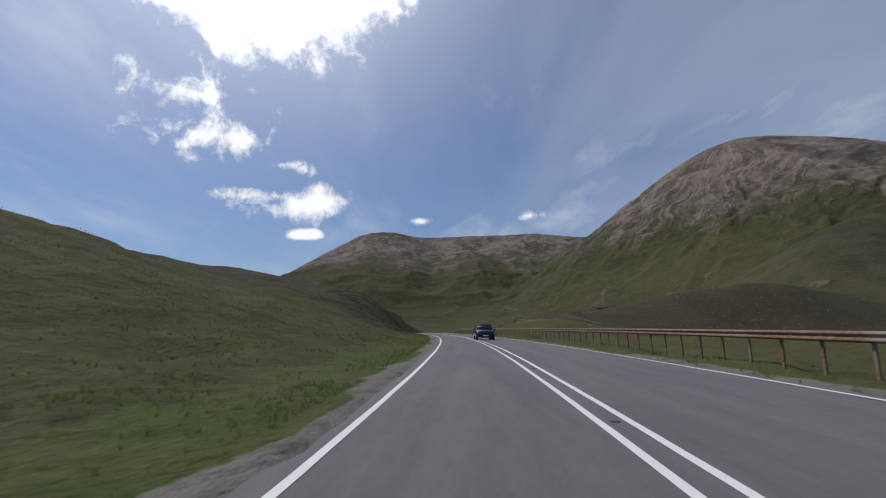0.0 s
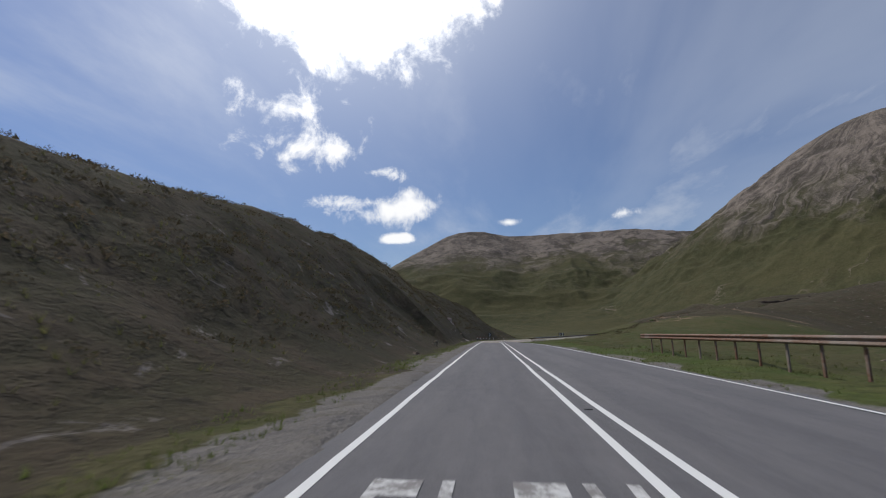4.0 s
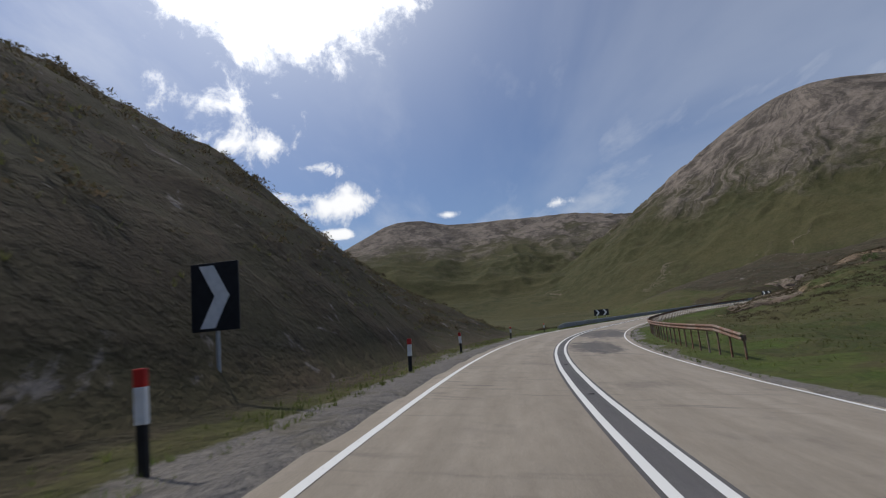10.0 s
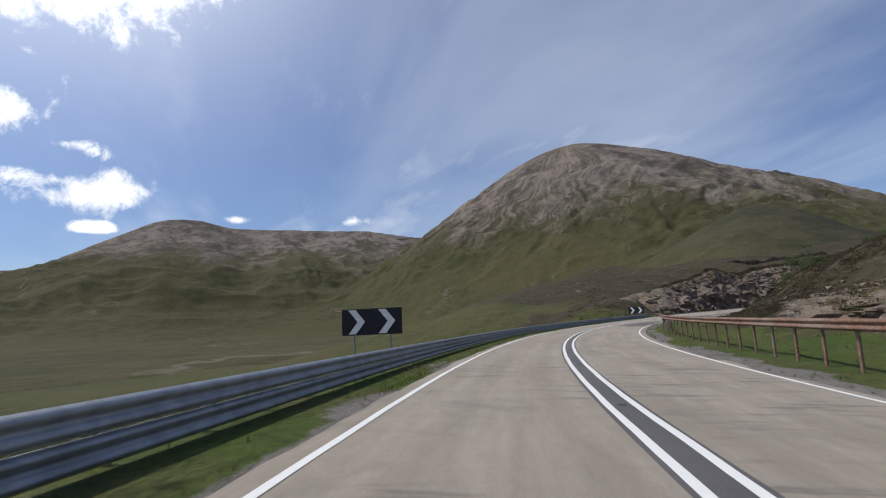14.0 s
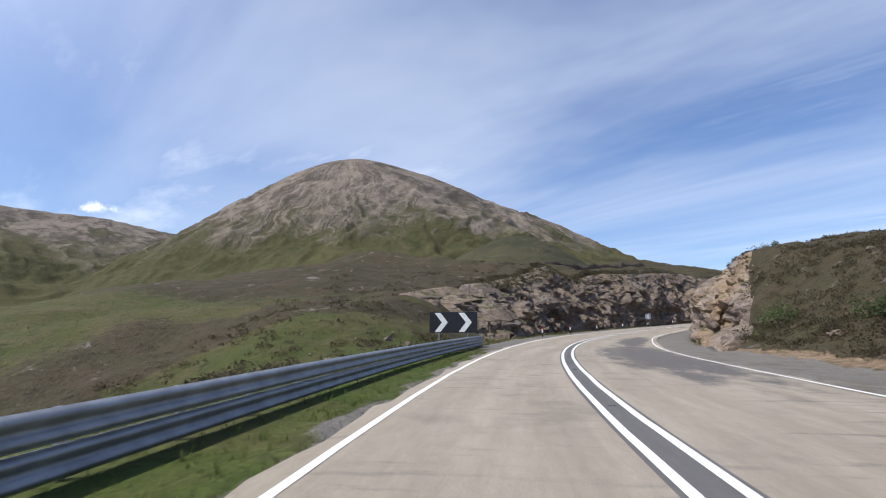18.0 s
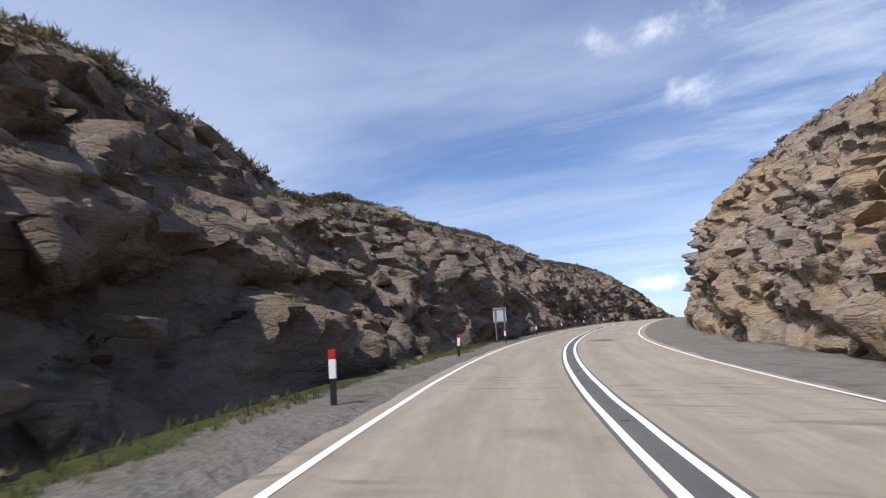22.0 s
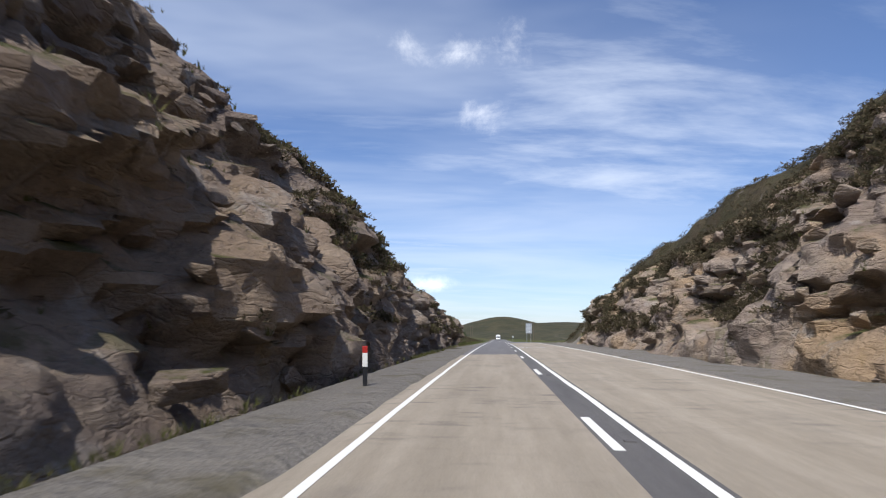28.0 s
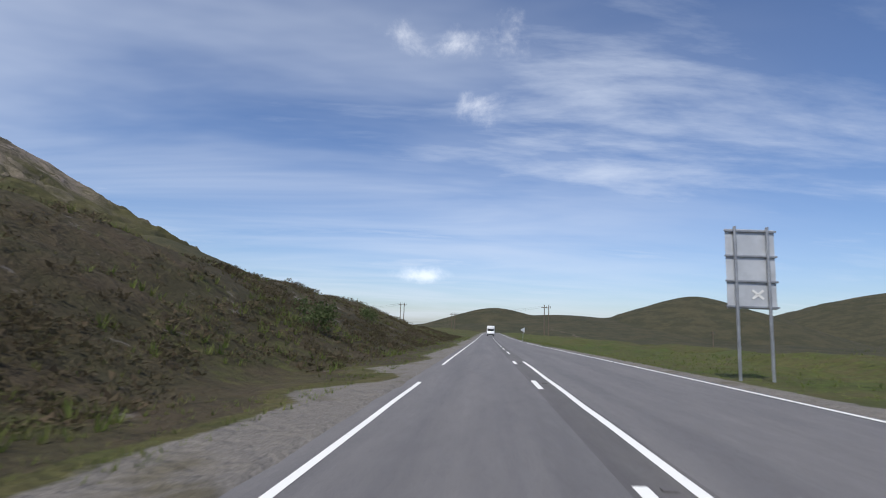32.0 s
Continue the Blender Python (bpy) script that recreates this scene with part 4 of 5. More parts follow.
def stud_face(parent, side, s0, s1, count, meshes, seed):
    """Loose angular blocks that stand proud of a face."""
    rng = random.Random(seed)
    table = LEFT if side < 0 else RIGHT
    for _ in range(count):
        s, v = rng.uniform(s0, s1), 0.78 * rng.random() ** 1.1
        foot, rise, run = (float(cubic(s, table[:, 0], table[:, i])) for i in (1, 2, 3))
        if rise < 2.5:
            continue
        rise, run = rise * bare_share(s), run * bare_share(s)
        a = foot + run * (0.30 * v + 0.70 * v ** 1.8) + 0.45
        x, y, _, h, _ = (float(q) for q in at_road(s, a * side))
        z = float(road_z(s, a * side)) + rise * v ** 0.95
        k = rng.uniform(0.45, 1.2) * (1.2 - 0.4 * v)
        ob = link("block", rng.choice(meshes), parent)
        ob.matrix_basis = pose(x, y, z, rng.gauss(14, 9), rng.gauss(12, 9), math.degrees(h) + 90 + rng.gauss(0, 22)) @ Matrix.Diagonal((k * rng.uniform(0.9, 1.7), k, k * rng.uniform(0.6, 1.1), 1))


stud_face(face_left, -1, 586, 830, 290, BLOCKS, 1)
stud_face(face_right, 1, 582, 835, 290, BLOCKS_WARM, 2)


def knob(s, a, z, k, turn):
    """A rounded boss of rock that stands out on the crest of the face."""
    x, y, _, h, _ = (float(q) for q in at_road(s, a))
    ob = link("knob", KNOB, face_right, "rounded pale boss of rock on the crest")
    ob.matrix_basis = pose(x, y, float(road_z(s, a)) + z, 8, -12, math.degrees(h) + turn) @ Matrix.Diagonal((k * 1.3, k * 1.3, k * 1.7, 1))


def knob_mesh():
    n, m = 40, 30
    th, ph = np.meshgrid(np.linspace(0, 2 * np.pi, n), np.linspace(0.02, np.pi - 0.02, m), indexing="ij")
    x, y, z = np.cos(th) * np.sin(ph), np.sin(th) * np.sin(ph), np.cos(ph)
    c, e = cells(x * 1.5 + 9, y * 1.5 + 9, z * 1.9 + 9, 5)
    r = 0.5 * (0.85 + 0.30 * (c - 0.5) * ease(e, 0, 0.2) - 0.07 * (1 - ease(e, 0, 0.2)) + 0.07 * fbm(x * 3, y * 3, z * 3, 4, 3))
    r[-1] = r[0]
    me = mesh_grid("knob", (r * x)[:, ::-1], (r * y)[:, ::-1], (r * z)[:, ::-1], [ROCK_WARM])
    me.set_sharp_from_angle(angle=radians(36))
    return me


KNOB = knob_mesh()
knob(721, 15.2, 9.2, 3.0, 20)
knob(676, 15.0, 10.2, 1.5, 70)


def ground_z(s, d):
    x, y, z = near_land(np.array([float(s)]), np.array([float(d)]))
    return float(x[0]), float(y[0]), float(z[0])


def scatter_boulders():
    rng = random.Random(8)
    rows = [(-1, 545, 830, 4.2, 5.4, 40, 0.35, 0.9), (1, 575, 835, 9.8, 11.2, 40, 0.25, 0.8), (1, 440, 500, 17, 24, 70, 0.4, 1.4), (1, 462, 482, 18, 26, 35, 0.5, 1.9), (-1, 500, 560, 5.8, 11, 34, 0.3, 1.0),
            (-1, 410, 505, 6.5, 30, 34, 0.4, 1.6), (1, 300, 420, 25, 60, 8, 0.5, 1.4), (1, 440, 520, 24, 60, 20, 0.5, 1.5), (1, 515, 585, 13, 26, 60, 0.25, 0.9), (-1, 130, 330, 4.3, 6.0, 24, 0.3, 0.9), (1, 190, 330, 22, 60, 14, 0.5, 1.5)]
    for side, s0, s1, a0, a1, n, k0, k1 in rows:
        for _ in range(n):
            s, a = rng.uniform(s0, s1), rng.uniform(a0, a1)
            x, y, z = ground_z(s, side * a)
            k = k0 + (k1 - k0) * rng.random() ** 2
            ob = link("boulder", rng.choice(BOULDERS), label="angular weathered boulder lying on the roadside ground", category="boulder", group="boulders beside the road")
            ob.matrix_basis = pose(x, y, z + 0.03 * k, rng.uniform(-15, 15), rng.uniform(-15, 15), rng.uniform(0, 360)) @ Matrix.Diagonal((k, k, k, 1))


scatter_boulders()


def peat_edge():
    """The torn dark edge of the peat above the cutting."""
    PEAT = plain("dark_wet_peat", (0.035, 0.026, 0.020), 0.95, 0.0, 0.4, 1.5)
    s = np.arange(646, 700, 0.5)
    v = np.linspace(0, 1, 9)
    S, V = np.meshgrid(s, v, indexing="ij")
    d = -25 + 4.0 * ease(S, 650, 695) + 1.2 * fbm(S / 7.0, 0, 0, 3, 41)
    D = d + 0.9 * (1 - V) - 0.5 * V + 0.25 * fbm(S / 0.9, V * 2, 0, 3, 42)
    x, y, z = near_land(S, D)
    high = 1.25 * ease(S, 646, 653) * (1 - ease(S, 692, 699)) * (0.8 + 0.4 * fbm(S / 5.0, 1, 0, 2, 43))
    me = mesh_grid("peat_edge", x[:, ::-1], y[:, ::-1], (z - 0.25 + high * np.sin(V * 2.2) * 1.1 * (1 - ease(V, 0.8, 1.0)))[:, ::-1], [PEAT])
    link("peat_edge", me, label="dark torn peat edge above the rock cutting", category="peat bank", kind="structure")


peat_edge()

# ---- steel and sign materials ----
STEEL = plain("galvanised_steel", (0.30, 0.315, 0.335), 0.5, 0.55, 0.18, 3.0)


def rust_make(n, pos, bsdf):
    k = n.span(n.noise(pos, 0.5, 5, 0.65), 0.30, 0.52)
    f = n.noise(pos, 9.0, 6, 0.7)
    return n.mix(n.math("MULTIPLY", k, n.span(f, 0.25, 0.6)), (0.25, 0.205, 0.17), (0.165, 0.075, 0.040))


RUST = material("rusted_barrier_steel", rust_make, 0.75, 0.3)
WOOD = plain("weathered_timber", (0.13, 0.10, 0.075), 0.85, 0.0, 0.3, 5.0)
WHITE = plain("white_plastic", (0.72, 0.72, 0.70), 0.5, 0.0, 0.08)
BLACK = plain("black_sheet", (0.018, 0.019, 0.022), 0.45, 0.0, 0.2)
RED = plain("red_reflector", (0.42, 0.03, 0.025), 0.35, 0.0, 0.12)
SIGN_GREY = plain("bare_aluminium_back", (0.50, 0.52, 0.54), 0.45, 0.3, 0.10, 1.5)


# ---- guard rails ----
def guard_rail(s0, s1, d, mat, label, lift=0.0, beams=1):
    root = link("guard_rail", None, label=label, category="guard rail", group="roadside guard rails")
    side = -1 if d > 0 else 1          # the corrugated face looks at the road
    prof = [(0.00, 0.76), (0.030, 0.745), (0.075, 0.715), (0.080, 0.685), (0.035, 0.640), (0.010, 0.612), (0.035, 0.585), (0.080, 0.540), (0.075, 0.510), (0.030, 0.480), (0.0, 0.462)]
    n = int((s1 - s0) / 4.0)
    for i in range(n):
        a, b = s0 + 4.0 * i, s0 + 4.0 * (i + 1) + 0.12
        s = np.linspace(a, b, 4)
        S = np.repeat(s[:, None], len(prof) * 2, 1)
        off = np.array([p[0] for p in prof] + [p[0] - 0.006 for p in prof[::-1]])
        hz = np.array([p[1] for p in prof] + [p[1] for p in prof[::-1]])
        drop = 0.0
        if i == 0:
            drop = (0.30 * (1 - (s - a) / 4.1))[:, None]
        x, y, _, _, _ = at_road(S, d + side * off[None, :] * 1.0 + 0.003 * (i % 2))
        for q in range(beams):
            me = mesh_grid("beam", x, y, road_z(S, d + S * 0) + hz[None, :] - drop + lift - 0.315 * q, [mat], smooth=True)
            link("beam", me, root)
        for q in (a + 0.3, a + 2.3):
            x, y, _, h, _ = (float(w) for w in at_road(q, d - side * 0.13))
            z = float(road_z(q, d)) + lift - (0.34 if i == 0 and q < a + 1 else 0.16 if i == 0 else 0.0)
            bm = box(bmesh.new(), 0, 0, -0.08, 0.06, 0.11, 1.6, 0.008)
            box(bm, 0.0, 0.0, 0.62, 0.16, 0.07, 0.22)
            part("post", bm, mat, root, m=pose(x, y, z, 0, 0, math.degrees(h)))
    return root


guard_rail(-86, 166, 9.8, RUST, "weathered steel guard rail with rusty patches along a grass verge", 0.32)
guard_rail(346, 512, 8.0, RUST, "rusty brown steel guard rail curving round the inside of the bend", 0.48)
guard_rail(408.5, 560, -3.75, STEEL, "grey galvanised steel guard rail along the outside of the bend", -0.15, 2)


# ---- marker posts ----
def marker_post():
    root = link("marker_post", None, label="white plastic marker post with a red top at the road edge", category="marker post", group="roadside marker posts")
    part("stake", box(bmesh.new(), 0, 0, 0.16, 0.11, 0.045, 0.62, 0.008), BLACK, root, "black lower stake")
    part("body", box(bmesh.new(), 0, 0, 0.62, 0.13, 0.055, 0.34, 0.012), WHITE, root)
    part("reflector", box(bmesh.new(), 0, 0, 0.87, 0.13, 0.06, 0.17, 0.014), RED, root, "red reflective top")
    return root


def place(ob, s, d, yaw=0.0, lift=0.0, lean=0.0):
    x, y, _, h, _ = (float(v) for v in at_road(s, d))
    return pose(x, y, ground_z(s, d)[2] + lift, 0, lean, math.degrees(h) + yaw)


rng_posts = random.Random(4)
first = marker_post()
first.matrix_basis = place(first, 251, -3.2)
for s in [270, 288, 300, 313, 326, 339, 351, 374, 395] + [565.1 + 16.3 * k for k in range(1, 14)]:
    copy_thing(first, place(first, s, -3.15 + rng_posts.uniform(-0.1, 0.1), rng_posts.uniform(-8, 8), 0, rng_posts.uniform(-3, 3)))


# ---- chevron boards ----
def chevron_board(s, d, count, height, yaw):
    w, hgt = (1.45 * count if count > 1 else 0.95), 1.22
    root = link("chevron_sign", None, label="black bend sign with white chevrons on two posts" if count > 1 else "single white chevron on a small black bend sign",
                category="road sign", group="bend chevron signs")
    part("panel", box(bmesh.new(), 0, 0, height, w, 0.035, hgt, 0.01), BLACK, root)
    for i in range(count):
        bm = bmesh.new()
        cx = (i - (count - 1) / 2) * (w / count)
        q = 0.40 if count > 1 else 0.30
        t = 0.36 if count > 1 else 0.30
        shape = [(-q, 0.56), (-q + t, 0.56), (q, 0), (-q + t, -0.56), (-q, -0.56), (q - t, 0)]
        vs = [bm.verts.new((cx + px, -0.024, height + pz)) for px, pz in shape]
        bm.faces.new((vs[0], vs[5], vs[2], vs[1]))
        bm.faces.new((vs[5], vs[4], vs[3], vs[2]))
        part("chevron", bm, WHITE, root, "white reflective arrow")
    for px in ((-w * 0.3, w * 0.3) if count > 1 else (0.0,)):
        part("post", rod(bmesh.new(), (px, 0.05, -2.4 if count > 1 else -0.6), (px, 0.05, height + 0.5), 0.04), STEEL, root)
    x, y, _, h, _ = (float(v) for v in at_road(s, d))
    root.matrix_basis = pose(x, y, float(road_z(s, d)), 0, 0, math.degrees(h) + yaw)
    return root


chevron_board(331, -5.0, 1, 1.9, -4)
chevron_board(453.5, -7.2, 2, 1.55, 4)
chevron_board(554.5, -5.1, 2, 1.41, 2)


# ---- signs seen from behind ----
def sign_back(s, d, w, h, low, rails, label, yaw=0.0, lift=0.0, emblem=False):
    root = link("road_sign", None, label=label, category="road sign", group="signs seen from behind")
    part("panel", box(bmesh.new(), 0, 0, low + h / 2, w, 0.02, h, 0.008), SIGN_GREY, root)
    for i in range(rails):
        z = low + 0.06 + (h - 0.12) * i / (rails - 1)
        part("rail", box(bmesh.new(), 0, -0.04, z, w * 1.06, 0.05, 0.055, 0.006), STEEL, root)
    for px in (-w * 0.33, w * 0.33):
        part("post", rod(bmesh.new(), (px, -0.09, -1.2), (px, -0.09, low + h + 0.06), 0.045, seg=12), STEEL, root)
    if emblem:
        bm = bmesh.new()
        for a in (38, -38):
            box(bm, 0, 0, 0, 0.40, 0.012, 0.07, m=pose(w * 0.12, -0.02, low + h * 0.18, 0, a, 0))
        part("sticker", bm, WHITE, root, "small white crossed sticker")
    root.matrix_basis = place(root, s, d, yaw, lift)
    return root


sign_back(649.5, -3.85, 0.95, 1.05, 1.35, 2, "grey back of a small road sign on two posts", 6)
sign_back(893.5, 7.65, 1.42, 2.35, 2.05, 4, "tall bare metal back of a large direction sign on two posts", 3, 0, True)


def warning_sign(s, d):
    root = link("warning_sign", None, label="small triangular warning sign seen from behind on a thin post", category="road sign")
    bm = bmesh.new()
    bmesh.ops.create_cone(bm, cap_ends=True, segments=3, radius1=0.55, radius2=0.55, depth=0.02, matrix=pose(0, 0, 1.95, 90, 0, 0) @ pose(0, 0, 0, 0, 0, 90))
    part("panel", bm, SIGN_GREY, root)
    part("post", rod(bmesh.new(), (0, 0.04, -0.5), (0, 0.04, 2.2), 0.035), STEEL, root)
    root.matrix_basis = place(root, s, d)


warning_sign(975, 6.6)

# ---- power line ----
def utility_pole(s, d, tall, twin, yaw):
    x, y, z = ground_z(s, d)
    root = link("utility_pole", None, label="weathered twin timber power pole with a crossarm" if twin else "slim timber power pole with a short crossarm", category="utility pole", group="power line poles")
    gap = 0.75 if twin else 0.0
    for px in ((-gap, gap) if twin else (0.0,)):
        part("pole", rod(bmesh.new(), (px, 0, -1.0), (px, 0, tall), 0.17, 0.12, 10), WOOD, root)
    part("crossarm", box(bmesh.new(), 0, 0.16, tall - 0.9, 3.4 if twin else 1.8, 0.14, 0.2, 0.02), WOOD, root)
    for px in (-1.5, 0.0, 1.5):
        px = px if twin else px * 0.5
        part("insulator", rod(bmesh.new(), (px, 0.16, tall - 0.8), (px, 0.16, tall - 0.35), 0.07, 0.05, 8), BLACK, root, "dark insulator")
    root.matrix_basis = pose(x, y, z, 0, 0, yaw)
    return Vector((x, y, z + tall - 0.35))


tops = [utility_pole(1052, 19, 9.5, True, 10), utility_pole(1140, -17.5, 9.0, True, 10), utility_pole(1085, -34, 9.0, True, -20), utility_pole(1050, 70, 8.0, False, 10), utility_pole(1075, -75, 8.5, True, -20)]


def cable(a, b, off):
    root = link("power_cable", None, label="thin dark power cable sagging between poles", category="cable", group="power cables")
    bm = bmesh.new()
    last = None
    for i in range(9):
        k = i / 8
        p = a.lerp(b, k) + Vector((off, 0, -2.0 * 4 * k * (1 - k) * 0.5))
        if last is not None:
            rod(bm, last, p, 0.018, seg=5)
        last = p
    part("strand", bm, BLACK, root)


for off in (-1.4, 1.4):
    cable(tops[0], tops[1], off)
    cable(tops[2], tops[4], off)

# ---- vehicles ----
PAINT_DARK = plain("dark_blue_grey_paint", (0.030, 0.040, 0.055), 0.25, 0.3, 0.1)
PAINT_WHITE = plain("white_vehicle_paint", (0.78, 0.78, 0.78), 0.35, 0.0, 0.05)
RUBBER = plain("tyre_rubber", (0.02, 0.02, 0.02), 0.85, 0.0, 0.2)
ALLOY = plain("alloy_wheel", (0.5, 0.5, 0.52), 0.35, 0.7, 0.1)


def lamp_make(n, pos, bsdf):
    return (0.75, 0.76, 0.78)


LAMP = material("headlight_glass", lamp_make, 0.1, 0.6)
PANE = material("tinted_car_window", lambda n, pos, bsdf: (0.012, 0.015, 0.018), 0.06, 0.6)


def hull(rows):
    """A closed body from cross sections: (y, half width at sill, half width at shoulder, z sill, z shoulder, half width at roof, z roof)."""
    bm = bmesh.new()
    rings = []
    for y, w0, w1, z0, z1, w2, z2 in rows:
        pts = [(-w0, z0), (-w1, (z0 + z1) / 2), (-w1, z1), (-w2, z2), (0, z2 + 0.03), (w2, z2), (w1, z1), (w1, (z0 + z1) / 2), (w0, z0)]
        rings.append([bm.verts.new((px, y, pz)) for px, pz in pts])
    for a, b in zip(rings[:-1], rings[1:]):
        for i in range(len(a) - 1):
            bm.faces.new((a[i], a[i + 1], b[i + 1], b[i]))
        bm.faces.new((a[-1], a[0], b[0], b[-1]))
    bm.faces.new(rings[0][::-1])
    bm.faces.new(rings[-1])
    bmesh.ops.bevel(bm, geom=[e for e in bm.edges if e.calc_face_angle(0) > 0.45], offset=0.04, segments=2, affect="EDGES")
    bmesh.ops.recalc_face_normals(bm, faces=list(bm.faces))
    for f in bm.faces:
        f.smooth = True
    return bm


def wheel(root, x, y, r=0.34):
    s = 1 if x > 0 else -1
    tyre = part("wheel", rod(bmesh.new(), (x - 0.11, y, r), (x + 0.11, y, r), r, seg=24), RUBBER, root)
    part("rim", rod(bmesh.new(), (x + s * 0.10, y, r), (x + s * 0.125, y, r), r * 0.64, r * 0.6, 16), ALLOY, tyre, "silver alloy rim")


def dark_car(s, d):
    root = link("car", None, label="dark blue-grey family car facing the other way on the road", category="car")
    part("body", hull([(-2.15, 0.74, 0.80, 0.30, 0.62, 0.70, 0.66), (-1.95, 0.82, 0.88, 0.24, 0.72, 0.78, 0.86), (-1.05, 0.86, 0.92, 0.22, 0.90, 0.82, 1.00), (-0.2, 0.86, 0.92, 0.22, 0.95, 0.84, 0.99),
                       (1.5, 0.86, 0.92, 0.24, 0.98, 0.84, 1.02), (2.05, 0.80, 0.88, 0.30, 0.95, 0.80, 1.00), (2.18, 0.74, 0.82, 0.36, 0.80, 0.72, 0.84)]), PAINT_DARK, root)
    part("roof", hull([(-0.55, 0.66, 0.70, 1.38, 1.44, 0.60, 1.48), (0.3, 0.68, 0.72, 1.42, 1.50, 0.62, 1.56), (1.4, 0.66, 0.70, 1.38, 1.46, 0.60, 1.52)]), PAINT_DARK, root)
    part("glasshouse", hull([(-1.12, 0.76, 0.78, 0.96, 0.98, 0.74, 1.0), (-0.55, 0.74, 0.76, 0.96, 1.16, 0.63, 1.44), (1.45, 0.74, 0.76, 0.98, 1.16, 0.63, 1.46), (1.92, 0.74, 0.76, 0.98, 1.0, 0.72, 1.03)]), PANE, root, "dark tinted windows")
    part("grille", box(bmesh.new(), 0, -2.13, 0.56, 0.95, 0.06, 0.16, 0.02), BLACK, root)
    part("air_intake", box(bmesh.new(), 0, -2.14, 0.33, 1.15, 0.05, 0.12, 0.02), BLACK, root)
    part("number_plate", box(bmesh.new(), 0, -2.185, 0.44, 0.52, 0.015, 0.11, 0.004), WHITE, root, "plain white plate")
    for sx in (-1, 1):
        part("headlight", box(bmesh.new(), sx * 0.66, -2.03, 0.66, 0.30, 0.14, 0.14, 0.05, pose(0, 0, 0, 0, 0, 0)), LAMP, root, "clear headlight")
        part("mirror", box(bmesh.new(), sx * 1.0, -0.62, 1.02, 0.20, 0.12, 0.14, 0.04), PAINT_DARK, root)
        for y in (-1.32, 1.32):
            wheel(root, sx * 0.80, y)
    x, y, _, h, b = (float(v) for v in at_road(s, d))
    root.matrix_basis = pose(x, y, float(road_z(s, d)) + 0.008, 0, math.degrees(math.atan(b)), math.degrees(h))


dark_car(56.5, 2.8)


def white_van(s, d):
    root = link("motorhome", None, label="white high-roofed motorhome far off on the straight road", category="motorhome")
    part("body", hull([(-2.6, 0.94, 0.98, 0.42, 1.2, 0.9, 1.3), (-2.2, 1.0, 1.06, 0.36, 1.3, 0.98, 1.4), (-1.6, 1.02, 1.1, 0.36, 1.4, 1.0, 1.5), (3.2, 1.04, 1.1, 0.4, 1.4, 1.05, 2.1)]), PAINT_WHITE, root)
    part("cab_hood", box(bmesh.new(), 0, -1.2, 2.45, 2.1, 1.9, 0.85, 0.22), PAINT_WHITE, root, "white overcab bulge")
    part("living_box", box(bmesh.new(), 0, 1.3, 1.85, 2.2, 3.9, 2.1, 0.12), PAINT_WHITE, root)
    part("windscreen", box(bmesh.new(), 0, -1.86, 1.72, 1.75, 0.10, 0.62, 0.04, pose(0, 0, 0, 0, 0, 0)), PANE, root, "dark windscreen")
    part("bumper", box(bmesh.new(), 0, -2.62, 0.55, 1.95, 0.14, 0.3, 0.05), BLACK, root)
    for sx in (-1, 1):
        part("headlight", box(bmesh.new(), sx * 0.72, -2.55, 0.95, 0.36, 0.14, 0.26, 0.05), LAMP, root)
        for y in (-1.7, 2.0):
            wheel(root, sx * 0.9, y, 0.36)
    x, y, _, h, b = (float(v) for v in at_road(s, d))
    root.matrix_basis = pose(x, y, float(road_z(s, d)) + 0.008, 0, 0, math.degrees(h))


white_van(1032, 1.0)


# ---- plants ----
def leaf_make(a, b):
    def make(n, pos, bsdf):
        isl = n.add("ShaderNodeNewGeometry").outputs["Random Per Island"]
        k = n.noise(pos, 0.25, 3, 0.6)
        col = n.mix(isl, a, b)
        return n.mix(n.span(k, 0.4, 0.65), col, tuple((p + q) * 0.36 for p, q in zip(a, b)))
    return make


def leaf_material(name, a, b):
    m = material(name, leaf_make(a, b), 0.85, 0.15)
    n = Nodes(m.node_tree, False)
    bsdf = next(q for q in n.t.nodes if q.type == "BSDF_PRINCIPLED")
    out = next(q for q in n.t.nodes if q.type == "OUTPUT_MATERIAL")
    thin = n.add("ShaderNodeBsdfTranslucent", Color=bsdf.inputs["Base Color"].links[0].from_socket)
    mix = n.add("ShaderNodeMixShader", i0=0.45, i1=bsdf.outputs[0], i2=thin.outputs[0])
    n.t.links.new(mix.outputs[0], out.inputs[0])
    return m


BLADE = leaf_material("grass_blades", (0.095, 0.150, 0.030), (0.210, 0.210, 0.078))
BLADE_DRY = leaf_material("moor_grass_blades", (0.095, 0.115, 0.036), (0.200, 0.180, 0.080))
TWIG = leaf_material("heather_twigs", (0.064, 0.064, 0.032), (0.155, 0.116, 0.076))
BUSH = leaf_material("bush_leaves", (0.085, 0.120, 0.045), (0.150, 0.180, 0.080))


def tri_mesh(name, co, mat):
    """Loose triangles from an array (n, 3, 3)."""
    n = len(co)
    me = bpy.data.meshes.new(name)
    me.vertices.add(n * 3)
    me.vertices.foreach_set("co", co.reshape(-1).astype(np.float32))
    me.loops.add(n * 3)
    me.loops.foreach_set("vertex_index", np.arange(n * 3, dtype=np.int32))
    me.polygons.add(n)
    me.polygons.foreach_set("loop_start", np.arange(0, n * 3, 3, dtype=np.int32))
    me.materials.append(mat)
    me.update(calc_edges=True)
    return me


